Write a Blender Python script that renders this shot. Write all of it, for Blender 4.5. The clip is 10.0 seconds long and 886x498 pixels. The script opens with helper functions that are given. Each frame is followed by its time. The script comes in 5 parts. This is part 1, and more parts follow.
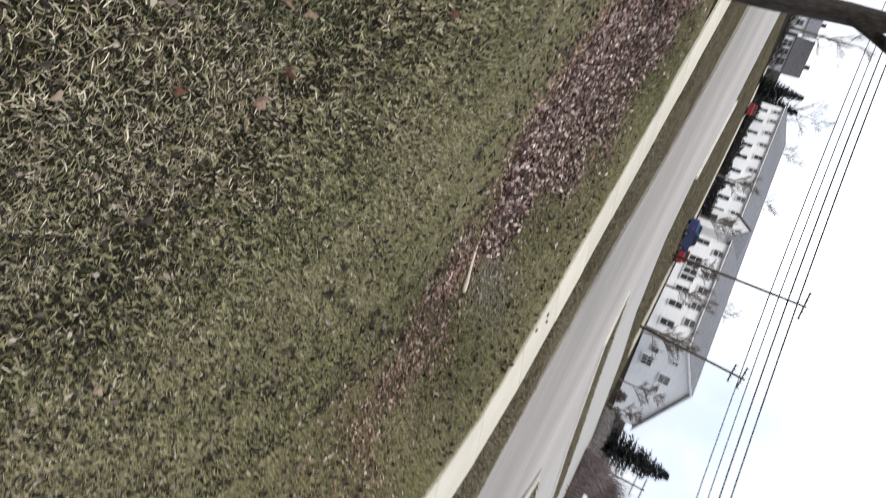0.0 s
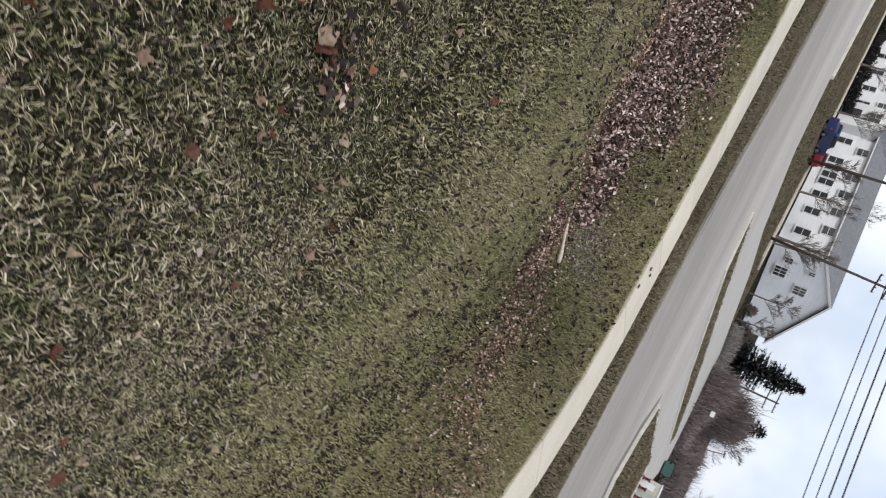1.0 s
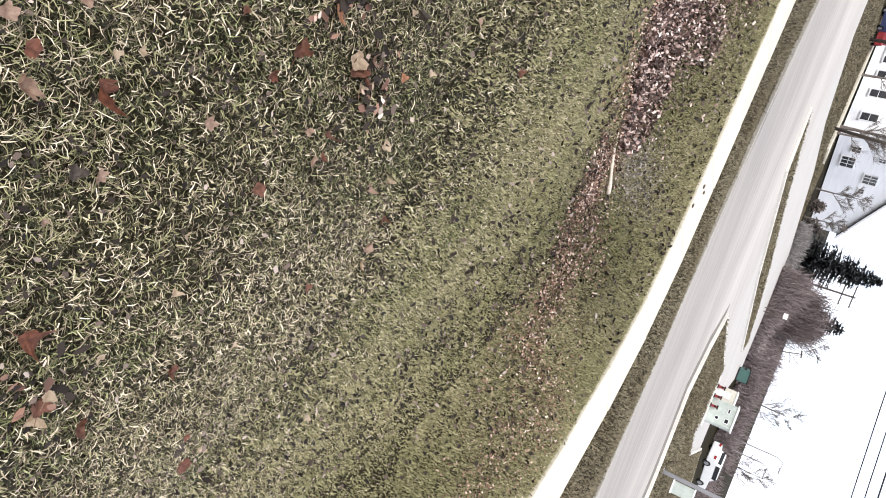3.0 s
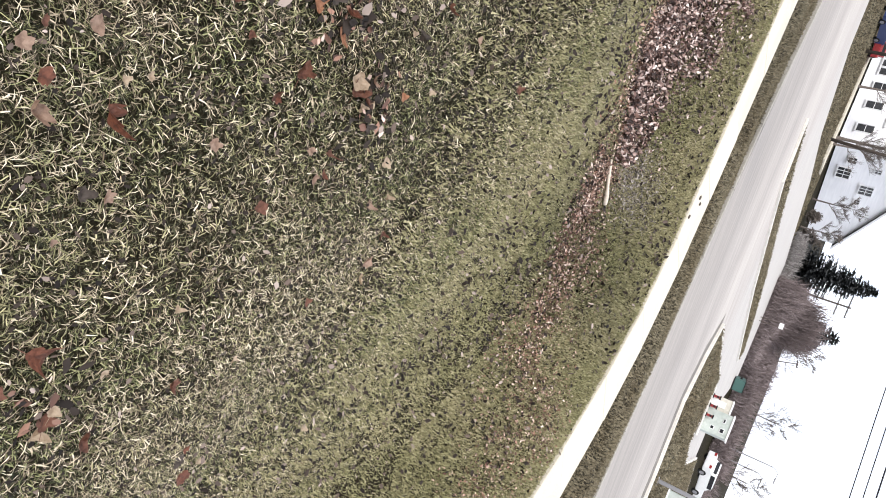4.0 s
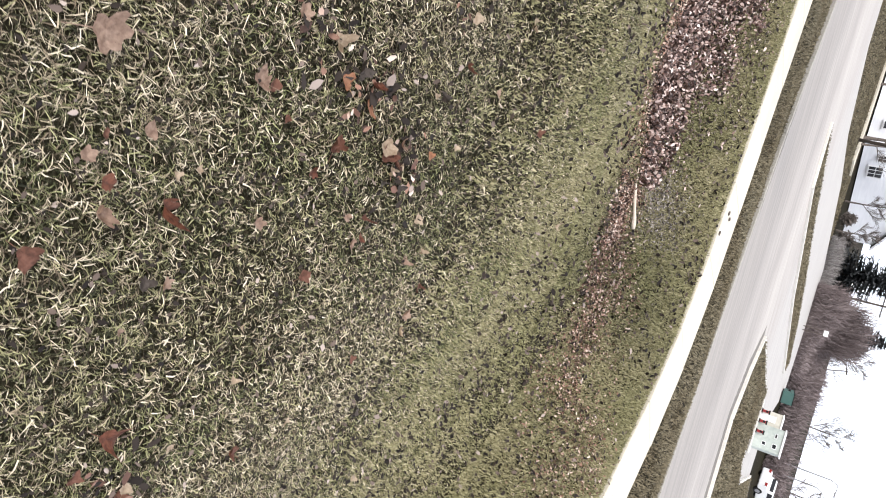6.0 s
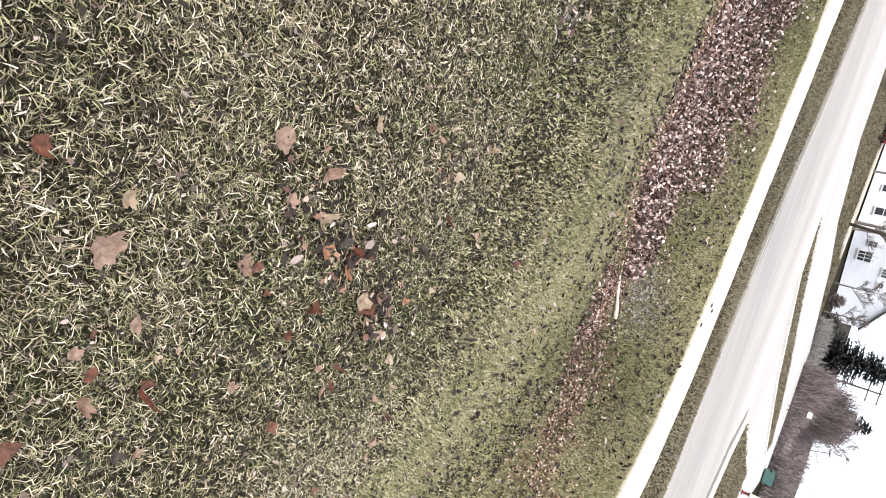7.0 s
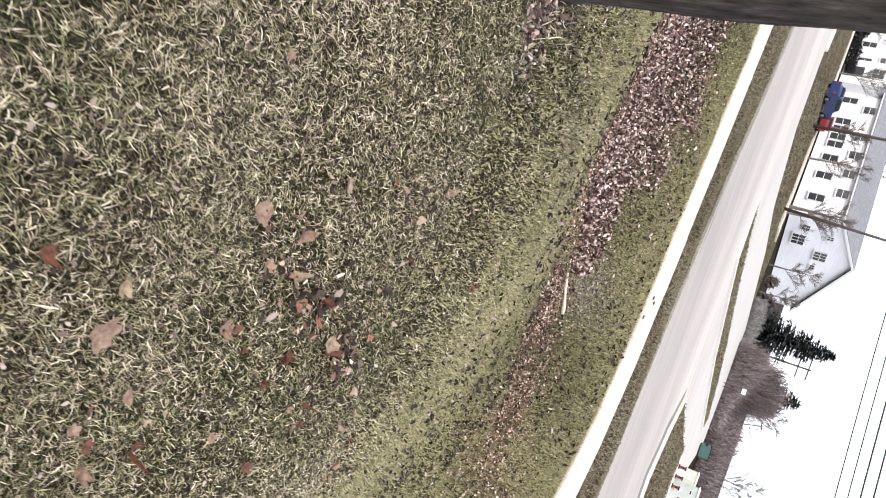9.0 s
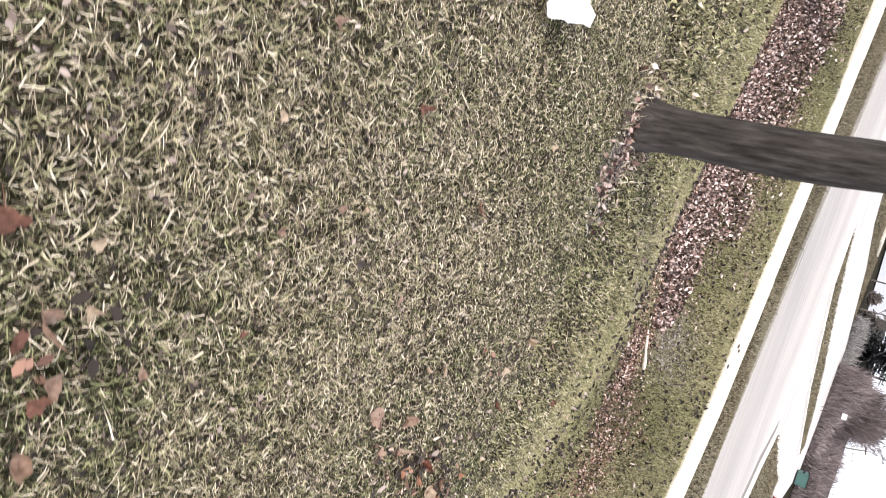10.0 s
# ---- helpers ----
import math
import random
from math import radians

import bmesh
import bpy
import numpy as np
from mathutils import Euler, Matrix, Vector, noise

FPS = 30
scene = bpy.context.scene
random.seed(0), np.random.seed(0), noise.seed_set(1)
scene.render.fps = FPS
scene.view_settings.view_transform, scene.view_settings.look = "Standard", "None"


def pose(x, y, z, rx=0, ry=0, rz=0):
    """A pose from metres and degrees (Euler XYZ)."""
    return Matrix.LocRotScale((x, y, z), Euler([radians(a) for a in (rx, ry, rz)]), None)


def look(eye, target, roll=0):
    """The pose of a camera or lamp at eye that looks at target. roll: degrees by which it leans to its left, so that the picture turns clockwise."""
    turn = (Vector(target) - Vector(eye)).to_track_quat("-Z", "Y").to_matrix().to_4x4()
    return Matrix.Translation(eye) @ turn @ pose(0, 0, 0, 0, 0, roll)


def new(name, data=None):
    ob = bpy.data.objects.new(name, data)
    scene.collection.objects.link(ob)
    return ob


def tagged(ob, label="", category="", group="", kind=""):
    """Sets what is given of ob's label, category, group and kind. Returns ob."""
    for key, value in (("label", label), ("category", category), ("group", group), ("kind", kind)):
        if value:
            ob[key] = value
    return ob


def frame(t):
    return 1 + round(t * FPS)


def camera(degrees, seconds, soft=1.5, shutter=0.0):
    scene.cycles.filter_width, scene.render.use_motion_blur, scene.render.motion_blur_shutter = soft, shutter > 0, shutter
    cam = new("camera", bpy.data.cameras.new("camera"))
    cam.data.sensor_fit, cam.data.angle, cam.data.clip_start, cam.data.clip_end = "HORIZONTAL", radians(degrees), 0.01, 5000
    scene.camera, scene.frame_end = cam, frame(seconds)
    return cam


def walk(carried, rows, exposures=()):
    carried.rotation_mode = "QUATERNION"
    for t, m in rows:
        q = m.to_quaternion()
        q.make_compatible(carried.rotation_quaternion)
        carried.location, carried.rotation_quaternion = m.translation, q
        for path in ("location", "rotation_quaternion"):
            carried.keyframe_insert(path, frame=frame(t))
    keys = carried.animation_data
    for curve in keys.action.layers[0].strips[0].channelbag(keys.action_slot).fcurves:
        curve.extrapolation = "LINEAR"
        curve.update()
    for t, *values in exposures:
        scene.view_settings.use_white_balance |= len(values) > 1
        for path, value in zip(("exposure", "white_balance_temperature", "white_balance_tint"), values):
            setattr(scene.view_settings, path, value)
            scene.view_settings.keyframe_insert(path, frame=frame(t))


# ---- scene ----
cam = camera(65.57, 10.0, soft=1.0, shutter=0.2)
# seconds, eye, yaw to the left of +y, pitch, roll (the camera is held on its side)
PATH = [
    (0, (0.893, 0.594, 1.395), 16.82, -19.12, 113.88),
    (0.5, (0.533, 0.336, 1.311), 2.39, -13.91, 124.11),
    (1, (0.043, 0.117, 1.479), 5.63, -25.22, 114.79),
    (1.5, (-0.061, -0.134, 1.517), 2.96, -28.50, 113.15),
    (2, (-0.104, -0.150, 1.532), 0.32, -28.71, 112.43),
    (2.5, (-0.122, -0.123, 1.532), -1.38, -27.62, 111.24),
    (2.7, (-0.135, -0.134, 1.544), -2.06, -27.30, 111.44),
    (4, (-0.193, -0.201, 1.550), -1.35, -27.24, 111.63),
    (4.5, (-0.207, -0.228, 1.552), -0.01, -28.30, 111.17),
    (5, (-0.239, -0.216, 1.591), 2.34, -30.02, 108.42),
    (5.2, (-0.200, -0.184, 1.569), -0.50, -29.67, 109.93),
    (6.3, (-0.376, -0.362, 1.548), 1.72, -31.27, 105.10),
    (6.5, (-0.545, -0.389, 1.596), 2.64, -32.15, 105.27),
    (7, (-0.711, -0.491, 1.599), 5.13, -31.00, 108.42),
    (7.5, (-0.765, -0.649, 1.634), 7.24, -29.84, 108.89),
    (8, (-0.768, -0.576, 1.583), 7.37, -25.60, 114.58),
    (8.5, (-0.788, -0.556, 1.589), 7.79, -27.42, 113.98),
    (9, (-0.955, -0.763, 1.566), 4.65, -26.44, 109.02),
    (9.5, (-1.136, -1.137, 1.599), 3.72, -31.29, 109.38),
    (10, (-1.631, -1.332, 1.537), 3.05, -32.98, 109.31),
]


def aim(eye, yaw, pitch, roll):
    a, b = radians(yaw), radians(pitch)
    way = Vector((-math.sin(a) * math.cos(b), math.cos(a) * math.cos(b), math.sin(b)))
    return look(eye, Vector(eye) + way, roll)


EXPOSURES = [(0, -0.72, 6500, 10), (0.5, -0.85, 6500, 10), (1.0, -0.98, 6500, 10), (1.5, -0.5, 6500, 11), (2.2, -0.05, 6550, 12), (5.0, -0.1, 6550, 12), (6.5, 0.05, 6550, 12), (7.2, 0.22, 6550, 12), (8.0, 0.2, 6550, 12), (8.6, 0.08, 6600, 13), (9.2, 0.05, 6600, 13), (10.0, 0.25, 6600, 14)]
walk(cam, [(t, aim(eye, yaw, pitch, roll)) for t, eye, yaw, pitch, roll in PATH], EXPOSURES)

# ---- sky and light: a bright overcast day ----
world = bpy.data.worlds.new("sky")
scene.world = world
world.use_nodes = True
wn, wl = world.node_tree.nodes, world.node_tree.links
sky = wn.new("ShaderNodeTexSky")
sky.sky_type = "NISHITA"
sky.sun_disc = False
SUN_EL, SUN_ROT = radians(38), radians(200)
sky.sun_elevation, sky.sun_rotation = SUN_EL, SUN_ROT
cloud = wn.new("ShaderNodeMix")
cloud.data_type = "RGBA"
cloud.inputs[0].default_value = 0.8
cover = wn.new("ShaderNodeTexNoise")
cover.inputs["Scale"].default_value, cover.inputs["Detail"].default_value = 2.2, 5.0
where = wn.new("ShaderNodeTexCoord")
tone = wn.new("ShaderNodeValToRGB")
tone.color_ramp.elements[0].position, tone.color_ramp.elements[0].color = 0.36, (0.50, 0.56, 0.68, 1)
tone.color_ramp.elements[1].position, tone.color_ramp.elements[1].color = 0.60, (1.0, 1.0, 1.02, 1)
lift = wn.new("ShaderNodeMix")
lift.data_type, lift.blend_type = "RGBA", "MULTIPLY"
lift.inputs[0].default_value = 1.0
lift.inputs[7].default_value = (12.6, 12.6, 12.8, 1)
wl.new(where.outputs["Generated"], cover.inputs["Vector"])
wl.new(cover.outputs["Fac"], tone.inputs["Fac"])
wl.new(tone.outputs["Color"], lift.inputs[6])
wl.new(lift.outputs[2], cloud.inputs[7])
wl.new(sky.outputs[0], cloud.inputs[6])
wl.new(cloud.outputs[2], wn["Background"].inputs[0])
wn["Background"].inputs[1].default_value = 0.23

sun = new("sun", bpy.data.lights.new("sun", "SUN"))
sun.data.energy, sun.data.angle, sun.data.color = 2.4, radians(8), (1.0, 0.95, 0.88)
sun.matrix_world = look((0, 0, 30), (-math.sin(SUN_ROT) * 30, -math.cos(SUN_ROT) * 30, 30 - 30 * math.tan(SUN_EL)))

# ---- materials ----
def material(name, rough=0.8, spec=0.3, metal=0.0):
    m = bpy.data.materials.new(name)
    m.use_nodes = True
    n = m.node_tree.nodes
    b = n["Principled BSDF"]
    b.inputs["Roughness"].default_value = rough
    b.inputs["Specular IOR Level"].default_value = spec
    b.inputs["Metallic"].default_value = metal
    return m, n, m.node_tree.links, b


def noise_node(n, l, scale, detail=4.0, stretch=None, coords="Object", rough=0.6):
    tc = n.new("ShaderNodeTexCoord")
    t = n.new("ShaderNodeTexNoise")
    t.inputs["Scale"].default_value, t.inputs["Detail"].default_value, t.inputs["Roughness"].default_value = scale, detail, rough
    if stretch:
        mp = n.new("ShaderNodeMapping")
        mp.inputs["Scale"].default_value = stretch[:3]
        if len(stretch) > 3:
            mp.inputs["Rotation"].default_value = (0, 0, radians(stretch[3]))
        l.new(tc.outputs[coords], mp.inputs["Vector"])
        l.new(mp.outputs["Vector"], t.inputs["Vector"])
    else:
        l.new(tc.outputs[coords], t.inputs["Vector"])
    return t.outputs["Fac"]


def ramp_node(n, l, fac, stops):
    r = n.new("ShaderNodeValToRGB")
    while len(r.color_ramp.elements) < len(stops):
        r.color_ramp.elements.new(0.5)
    for e, (p, c) in zip(r.color_ramp.elements, stops):
        e.position, e.color = p, (*c, 1)
    l.new(fac, r.inputs["Fac"])
    return r.outputs["Color"]


def blend(n, l, fac, a, b, mode="MIX"):
    x = n.new("ShaderNodeMix")
    x.data_type, x.blend_type = "RGBA", mode
    for socket, v in ((0, fac), (6, a), (7, b)):
        if isinstance(v, bpy.types.NodeSocket):
            l.new(v, x.inputs[socket])
        elif socket == 0:
            x.inputs[0].default_value = v
        else:
            x.inputs[socket].default_value = (*v, 1)
    return x.outputs[2]


def bump_node(n, l, b, height, strength=0.3, distance=0.02):
    u = n.new("ShaderNodeBump")
    u.inputs["Strength"].default_value, u.inputs["Distance"].default_value = strength, distance
    l.new(height, u.inputs["Height"])
    l.new(u.outputs["Normal"], b.inputs["Normal"])


def two_scale(name, stops, fine=40.0, coarse=1.5, amount=0.35, dark=(0.5, 0.5, 0.5), rough=0.85, spec=0.3, bump=0.3, dist=0.01, stretch=None, vary=0.0, metal=0.0):
    """Grain from a ramp over fine noise, multiplied by broad stains; vary: brightness by piece."""
    m, n, l, b = material(name, rough, spec, metal)
    f = noise_node(n, l, fine, 5, stretch)
    c = ramp_node(n, l, f, stops)
    k = ramp_node(n, l, noise_node(n, l, coarse, 3), [(0.35, dark), (0.65, (1, 1, 1))])
    c = blend(n, l, amount, c, k, "MULTIPLY")
    if vary:
        info = n.new("ShaderNodeObjectInfo")
        lo = 1 - vary
        c = blend(n, l, 1.0, c, ramp_node(n, l, info.outputs["Random"], [(0, (lo, lo, lo)), (1, (1, 1, 1))]), "MULTIPLY")
    l.new(c, b.inputs["Base Color"])
    if bump:
        bump_node(n, l, b, f, bump, dist)
    return m


def island_material(name, stops, rough=0.7, spec=0.2, patch=None):
    """Colour by loose piece, with broad patches."""
    m, n, l, b = material(name, rough, spec)
    g = n.new("ShaderNodeNewGeometry")
    c = ramp_node(n, l, g.outputs["Random Per Island"], stops)
    if patch:
        k = ramp_node(n, l, noise_node(n, l, patch[0], 3), [(0.38, patch[1]), (0.62, (1, 1, 1))])
        c = blend(n, l, 1.0, c, k, "MULTIPLY")
    l.new(c, b.inputs["Base Color"])
    return m


def plain(name, colour, rough=0.5, spec=0.4, metal=0.0, grain=60.0, amount=0.25):
    lo = tuple(v * 0.82 for v in colour)
    return two_scale(name, [(0.3, lo), (0.7, colour)], fine=grain, coarse=2.0, amount=amount, dark=(0.75, 0.75, 0.75), rough=rough, spec=spec, bump=0.08, dist=0.003, metal=metal)


def ground_material():
    m, n, l, b = material("lawn_soil_shaded", 1.0, 0.04)
    # soil grain taken nearly to black: shade between the blades is in the colour
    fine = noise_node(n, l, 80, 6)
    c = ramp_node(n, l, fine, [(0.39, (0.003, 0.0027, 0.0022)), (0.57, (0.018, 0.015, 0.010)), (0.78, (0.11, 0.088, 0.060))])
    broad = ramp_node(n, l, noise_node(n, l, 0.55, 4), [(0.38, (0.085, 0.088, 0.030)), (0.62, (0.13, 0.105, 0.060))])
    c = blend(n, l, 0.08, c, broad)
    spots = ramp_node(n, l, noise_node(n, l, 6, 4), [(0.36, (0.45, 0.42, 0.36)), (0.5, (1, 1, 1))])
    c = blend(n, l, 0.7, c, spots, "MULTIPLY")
    l.new(c, b.inputs["Base Color"])
    bump_node(n, l, b, fine, 0.6, 0.03)
    return m


M_GROUND = ground_material()
# the ramp's near-black end puts shade among the blades into their colour
M_GREEN = island_material("grass_green", [(0.0, (0.007, 0.007, 0.004)), (0.36, (0.055, 0.055, 0.027)), (0.68, (0.220, 0.205, 0.105)), (1.0, (0.54, 0.485, 0.285))], 0.65, 0.18, (1.3, (0.62, 0.71, 0.57)))
M_STRAW = island_material("grass_straw", [(0.0, (0.026, 0.019, 0.013)), (0.32, (0.165, 0.128, 0.083)), (0.68, (0.47, 0.395, 0.270)), (1.0, (0.83, 0.735, 0.555))], 0.65, 0.18)
M_FAR_GRASS = island_material("grass_far", [(0.0, (0.124, 0.115, 0.063)), (0.3, (0.246, 0.226, 0.124)), (0.75, (0.348, 0.318, 0.182)), (1.0, (0.50, 0.45, 0.285))], 0.8, 0.12, (0.7, (0.82, 0.86, 0.78)))
M_VERGE = island_material("grass_verge", [(0.0, (0.110, 0.096, 0.064)), (0.5, (0.175, 0.153, 0.100)), (1.0, (0.245, 0.215, 0.145))], 0.8, 0.15, (0.5, (0.78, 0.74, 0.70)))
M_LITTER = island_material("leaf_litter", [(0.0, (0.012, 0.008, 0.006)), (0.44, (0.075, 0.040, 0.031)), (0.64, (0.23, 0.143, 0.115)), (0.84, (0.52, 0.395, 0.345)), (1.0, (0.78, 0.67, 0.60))], 0.6, 0.35)
M_LITTER_RED = island_material("leaf_litter_red", [(0.0, (0.018, 0.011, 0.008)), (0.34, (0.100, 0.050, 0.034)), (0.62, (0.30, 0.168, 0.115)), (0.84, (0.50, 0.365, 0.285)), (1.0, (0.72, 0.59, 0.49))], 0.65, 0.3)
M_GREY_CRUMB = island_material("grey_crumbs", [(0.0, (0.045, 0.040, 0.036)), (0.5, (0.17, 0.150, 0.136)), (1.0, (0.42, 0.38, 0.34))], 0.8, 0.2)
M_SLOPE_CRUMB = island_material("slope_crumbs", [(0.0, (0.030, 0.024, 0.019)), (0.55, (0.125, 0.098, 0.078)), (1.0, (0.30, 0.245, 0.20))], 0.8, 0.2)
M_CRUMB = island_material("dark_crumbs", [(0.0, (0.010, 0.008, 0.007)), (0.65, (0.035, 0.026, 0.020)), (0.88, (0.14, 0.105, 0.085)), (1.0, (0.42, 0.35, 0.30))], 0.8, 0.2)
M_LEAF_TAN = two_scale("leaf_tan", [(0.3, (0.23, 0.148, 0.104)), (0.7, (0.53, 0.385, 0.290))], 60, 12, 0.5, (0.6, 0.5, 0.45), 0.6, 0.35, 0.4, 0.002)
M_LEAF_RED = two_scale("leaf_red", [(0.3, (0.085, 0.033, 0.021)), (0.7, (0.31, 0.125, 0.074))], 60, 12, 0.5, (0.6, 0.5, 0.45), 0.55, 0.4, 0.4, 0.002)
M_LEAF_PALE = two_scale("leaf_pale", [(0.3, (0.36, 0.27, 0.18)), (0.7, (0.62, 0.51, 0.38))], 60, 12, 0.4, (0.7, 0.62, 0.55), 0.6, 0.35, 0.4, 0.002)
M_LEAF_ORANGE = two_scale("leaf_orange", [(0.3, (0.29, 0.120, 0.060)), (0.7, (0.57, 0.300, 0.165))], 60, 12, 0.5, (0.6, 0.5, 0.45), 0.55, 0.35, 0.4, 0.002)
M_LEAF_DARK = two_scale("leaf_dark", [(0.3, (0.040, 0.032, 0.026)), (0.7, (0.130, 0.104, 0.086))], 60, 12, 0.4, (0.6, 0.55, 0.5), 0.6, 0.35, 0.4, 0.002)
M_LEAF_BROWN = two_scale("leaf_brown", [(0.3, (0.090, 0.036, 0.022)), (0.7, (0.27, 0.125, 0.082))], 60, 12, 0.4, (0.6, 0.55, 0.5), 0.6, 0.35, 0.4, 0.002)
M_CONCRETE = two_scale("sidewalk_concrete", [(0.3, (0.50, 0.465, 0.375)), (0.7, (0.66, 0.615, 0.51))], 30, 0.8, 0.4, (0.75, 0.72, 0.66), 0.9, 0.25, 0.25, 0.004, None, 0.10)
M_JOINT = two_scale("joint_dirt", [(0.3, (0.06, 0.05, 0.035)), (0.7, (0.14, 0.12, 0.085))], 30)
def road_material():
    """Worn pale street: a dirty gutter, wheel tracks along the street, fine grain."""
    m, n, l, b = material("worn_road", 0.85, 0.3)
    tc, dot, span = n.new("ShaderNodeTexCoord"), n.new("ShaderNodeVectorMath"), n.new("ShaderNodeMapRange")
    dot.operation = "DOT_PRODUCT"
    dot.inputs[1].default_value = (0.313, 0.950, 0.0)
    l.new(tc.outputs["Object"], dot.inputs[0])
    span.inputs["From Min"].default_value, span.inputs["From Max"].default_value = 16.0, 36.0
    wobble = n.new("ShaderNodeMath")
    wobble.operation = "MULTIPLY_ADD"
    wobble.inputs[1].default_value = 1.6
    l.new(noise_node(n, l, 0.5, 4), wobble.inputs[0])
    l.new(dot.outputs["Value"], wobble.inputs[2])
    l.new(wobble.outputs["Value"], span.inputs["Value"])
    tracks = ramp_node(n, l, span.outputs["Result"], [(0.03, (0.245, 0.230, 0.208)), (0.09, (0.300, 0.280, 0.252)), (0.24, (0.275, 0.256, 0.232)), (0.36, (0.345, 0.322, 0.292)), (0.46, (0.310, 0.289, 0.262)), (0.60, (0.420, 0.394, 0.356)), (0.80, (0.370, 0.347, 0.315)), (1.0, (0.40, 0.385, 0.355))])
    streak = noise_node(n, l, 2.2, 5, (0.10, 1.9, 1.0, 18))
    c = blend(n, l, 0.8, tracks, ramp_node(n, l, streak, [(0.34, (0.72, 0.72, 0.73)), (0.66, (1.05, 1.04, 1.03))]), "MULTIPLY")
    fine = noise_node(n, l, 14, 5)
    c = blend(n, l, 0.5, c, ramp_node(n, l, fine, [(0.3, (0.78, 0.77, 0.76)), (0.7, (1.08, 1.08, 1.08))]), "MULTIPLY")
    l.new(c, b.inputs["Base Color"])
    bump_node(n, l, b, fine, 0.15, 0.004)
    return m


M_ROAD = road_material()
M_EDGE = two_scale("worn_edge", [(0.3, (0.25, 0.235, 0.20)), (0.7, (0.39, 0.37, 0.32))], 12, 0.6, 0.4)
# dark tone that stands in for the kerb's shadow on the street
M_KERB_SHADE = two_scale("kerb_shade", [(0.3, (0.10, 0.092, 0.078)), (0.7, (0.19, 0.175, 0.150))], 6, 0.6, 0.4)
M_KERB = two_scale("kerb_concrete", [(0.3, (0.52, 0.50, 0.45)), (0.7, (0.68, 0.655, 0.60))], 20)
M_BARK = two_scale("dark_bark", [(0.3, (0.018, 0.015, 0.013)), (0.55, (0.055, 0.048, 0.042)), (0.8, (0.12, 0.105, 0.095))], 9, 2.0, 0.4, (0.6, 0.6, 0.6), 0.95, 0.15, 0.9, 0.03, (3.2, 3.2, 0.5))
M_TWIG = two_scale("grey_twig", [(0.3, (0.08, 0.065, 0.055)), (0.7, (0.20, 0.17, 0.15))], 8, 1.0, 0.3)
M_PALE_TWIG = island_material("pale_twigs", [(0.0, (0.10, 0.092, 0.086)), (0.6, (0.27, 0.252, 0.240)), (1.0, (0.48, 0.46, 0.44))], 0.85, 0.15)
M_BRUSH = island_material("brown_brush", [(0.0, (0.10, 0.080, 0.078)), (0.6, (0.205, 0.168, 0.164)), (1.0, (0.34, 0.29, 0.28))], 0.9, 0.1)
M_NEEDLE = island_material("spruce_needles", [(0.0, (0.020, 0.023, 0.024)), (0.7, (0.055, 0.060, 0.060)), (1.0, (0.12, 0.125, 0.125))], 0.8, 0.15)
M_HEDGE = island_material("hedge_leaves", [(0.0, (0.010, 0.011, 0.010)), (0.7, (0.030, 0.028, 0.026)), (1.0, (0.07, 0.06, 0.055))], 0.8, 0.15)
M_STICK = two_scale("peeled_wood", [(0.3, (0.50, 0.43, 0.34)), (0.7, (0.78, 0.71, 0.60))], 12, 3.0, 0.4, (0.7, 0.6, 0.5), 0.75, 0.3, 0.3, 0.004, (6, 6, 0.6))
M_SIDING = two_scale("white_siding", [(0.3, (0.78, 0.79, 0.80)), (0.7, (0.88, 0.885, 0.89))], 1.2, 0.15, 0.35, (0.8, 0.8, 0.82), 0.7, 0.3, 0.05, 0.01, (0.3, 0.3, 4.0))
M_ROOF = two_scale("grey_shingles", [(0.3, (0.125, 0.128, 0.138)), (0.7, (0.215, 0.218, 0.232))], 2.5, 0.12, 0.4, (0.75, 0.75, 0.75), 0.9, 0.2, 0.2, 0.02)
M_DARK_ROOF = two_scale("dark_shingles", [(0.3, (0.055, 0.053, 0.056)), (0.7, (0.11, 0.105, 0.11))], 2.5, 0.12, 0.4, (0.75, 0.75, 0.75), 0.9, 0.2, 0.2, 0.02)
M_TRIM = plain("white_trim", (0.80, 0.80, 0.80), 0.5)
M_GLASS = plain("dark_window", (0.022, 0.024, 0.028), 0.12, 0.6)
M_POLE = two_scale("pole_wood", [(0.3, (0.045, 0.036, 0.03)), (0.7, (0.11, 0.09, 0.075))], 5, 1.0, 0.3, (0.6, 0.6, 0.6), 0.9, 0.2, 0.3, 0.01, (3, 3, 0.3))
M_WIRE = plain("wire", (0.02, 0.02, 0.022), 0.6)
M_METAL = plain("grey_metal", (0.30, 0.30, 0.31), 0.45, 0.5, 0.6)
M_BLUE = plain("blue_paint", (0.014, 0.032, 0.120), 0.3, 0.5)
M_RED = plain("red_paint", (0.24, 0.022, 0.024), 0.3, 0.5)
M_WHITE_PAINT = plain("white_paint", (0.76, 0.77, 0.76), 0.35, 0.5)
M_MINT = two_scale("pale_mint_paint", [(0.3, (0.36, 0.41, 0.375)), (0.7, (0.50, 0.545, 0.50))], 5.0, 0.9, 0.5, (0.7, 0.7, 0.7), 0.5, 0.4, 0.1, 0.004)
M_CREAM = two_scale("cream_paint", [(0.3, (0.48, 0.46, 0.39)), (0.7, (0.62, 0.60, 0.52))], 5.0, 0.9, 0.5, (0.7, 0.7, 0.7), 0.5, 0.4, 0.1, 0.004)
M_TEAL = plain("teal_paint", (0.055, 0.125, 0.11), 0.5, 0.4)
M_RUBBER = plain("rubber", (0.02, 0.02, 0.02), 0.85, 0.2)
M_LAMP_RED = plain("red_lens", (0.30, 0.02, 0.02), 0.25, 0.5)
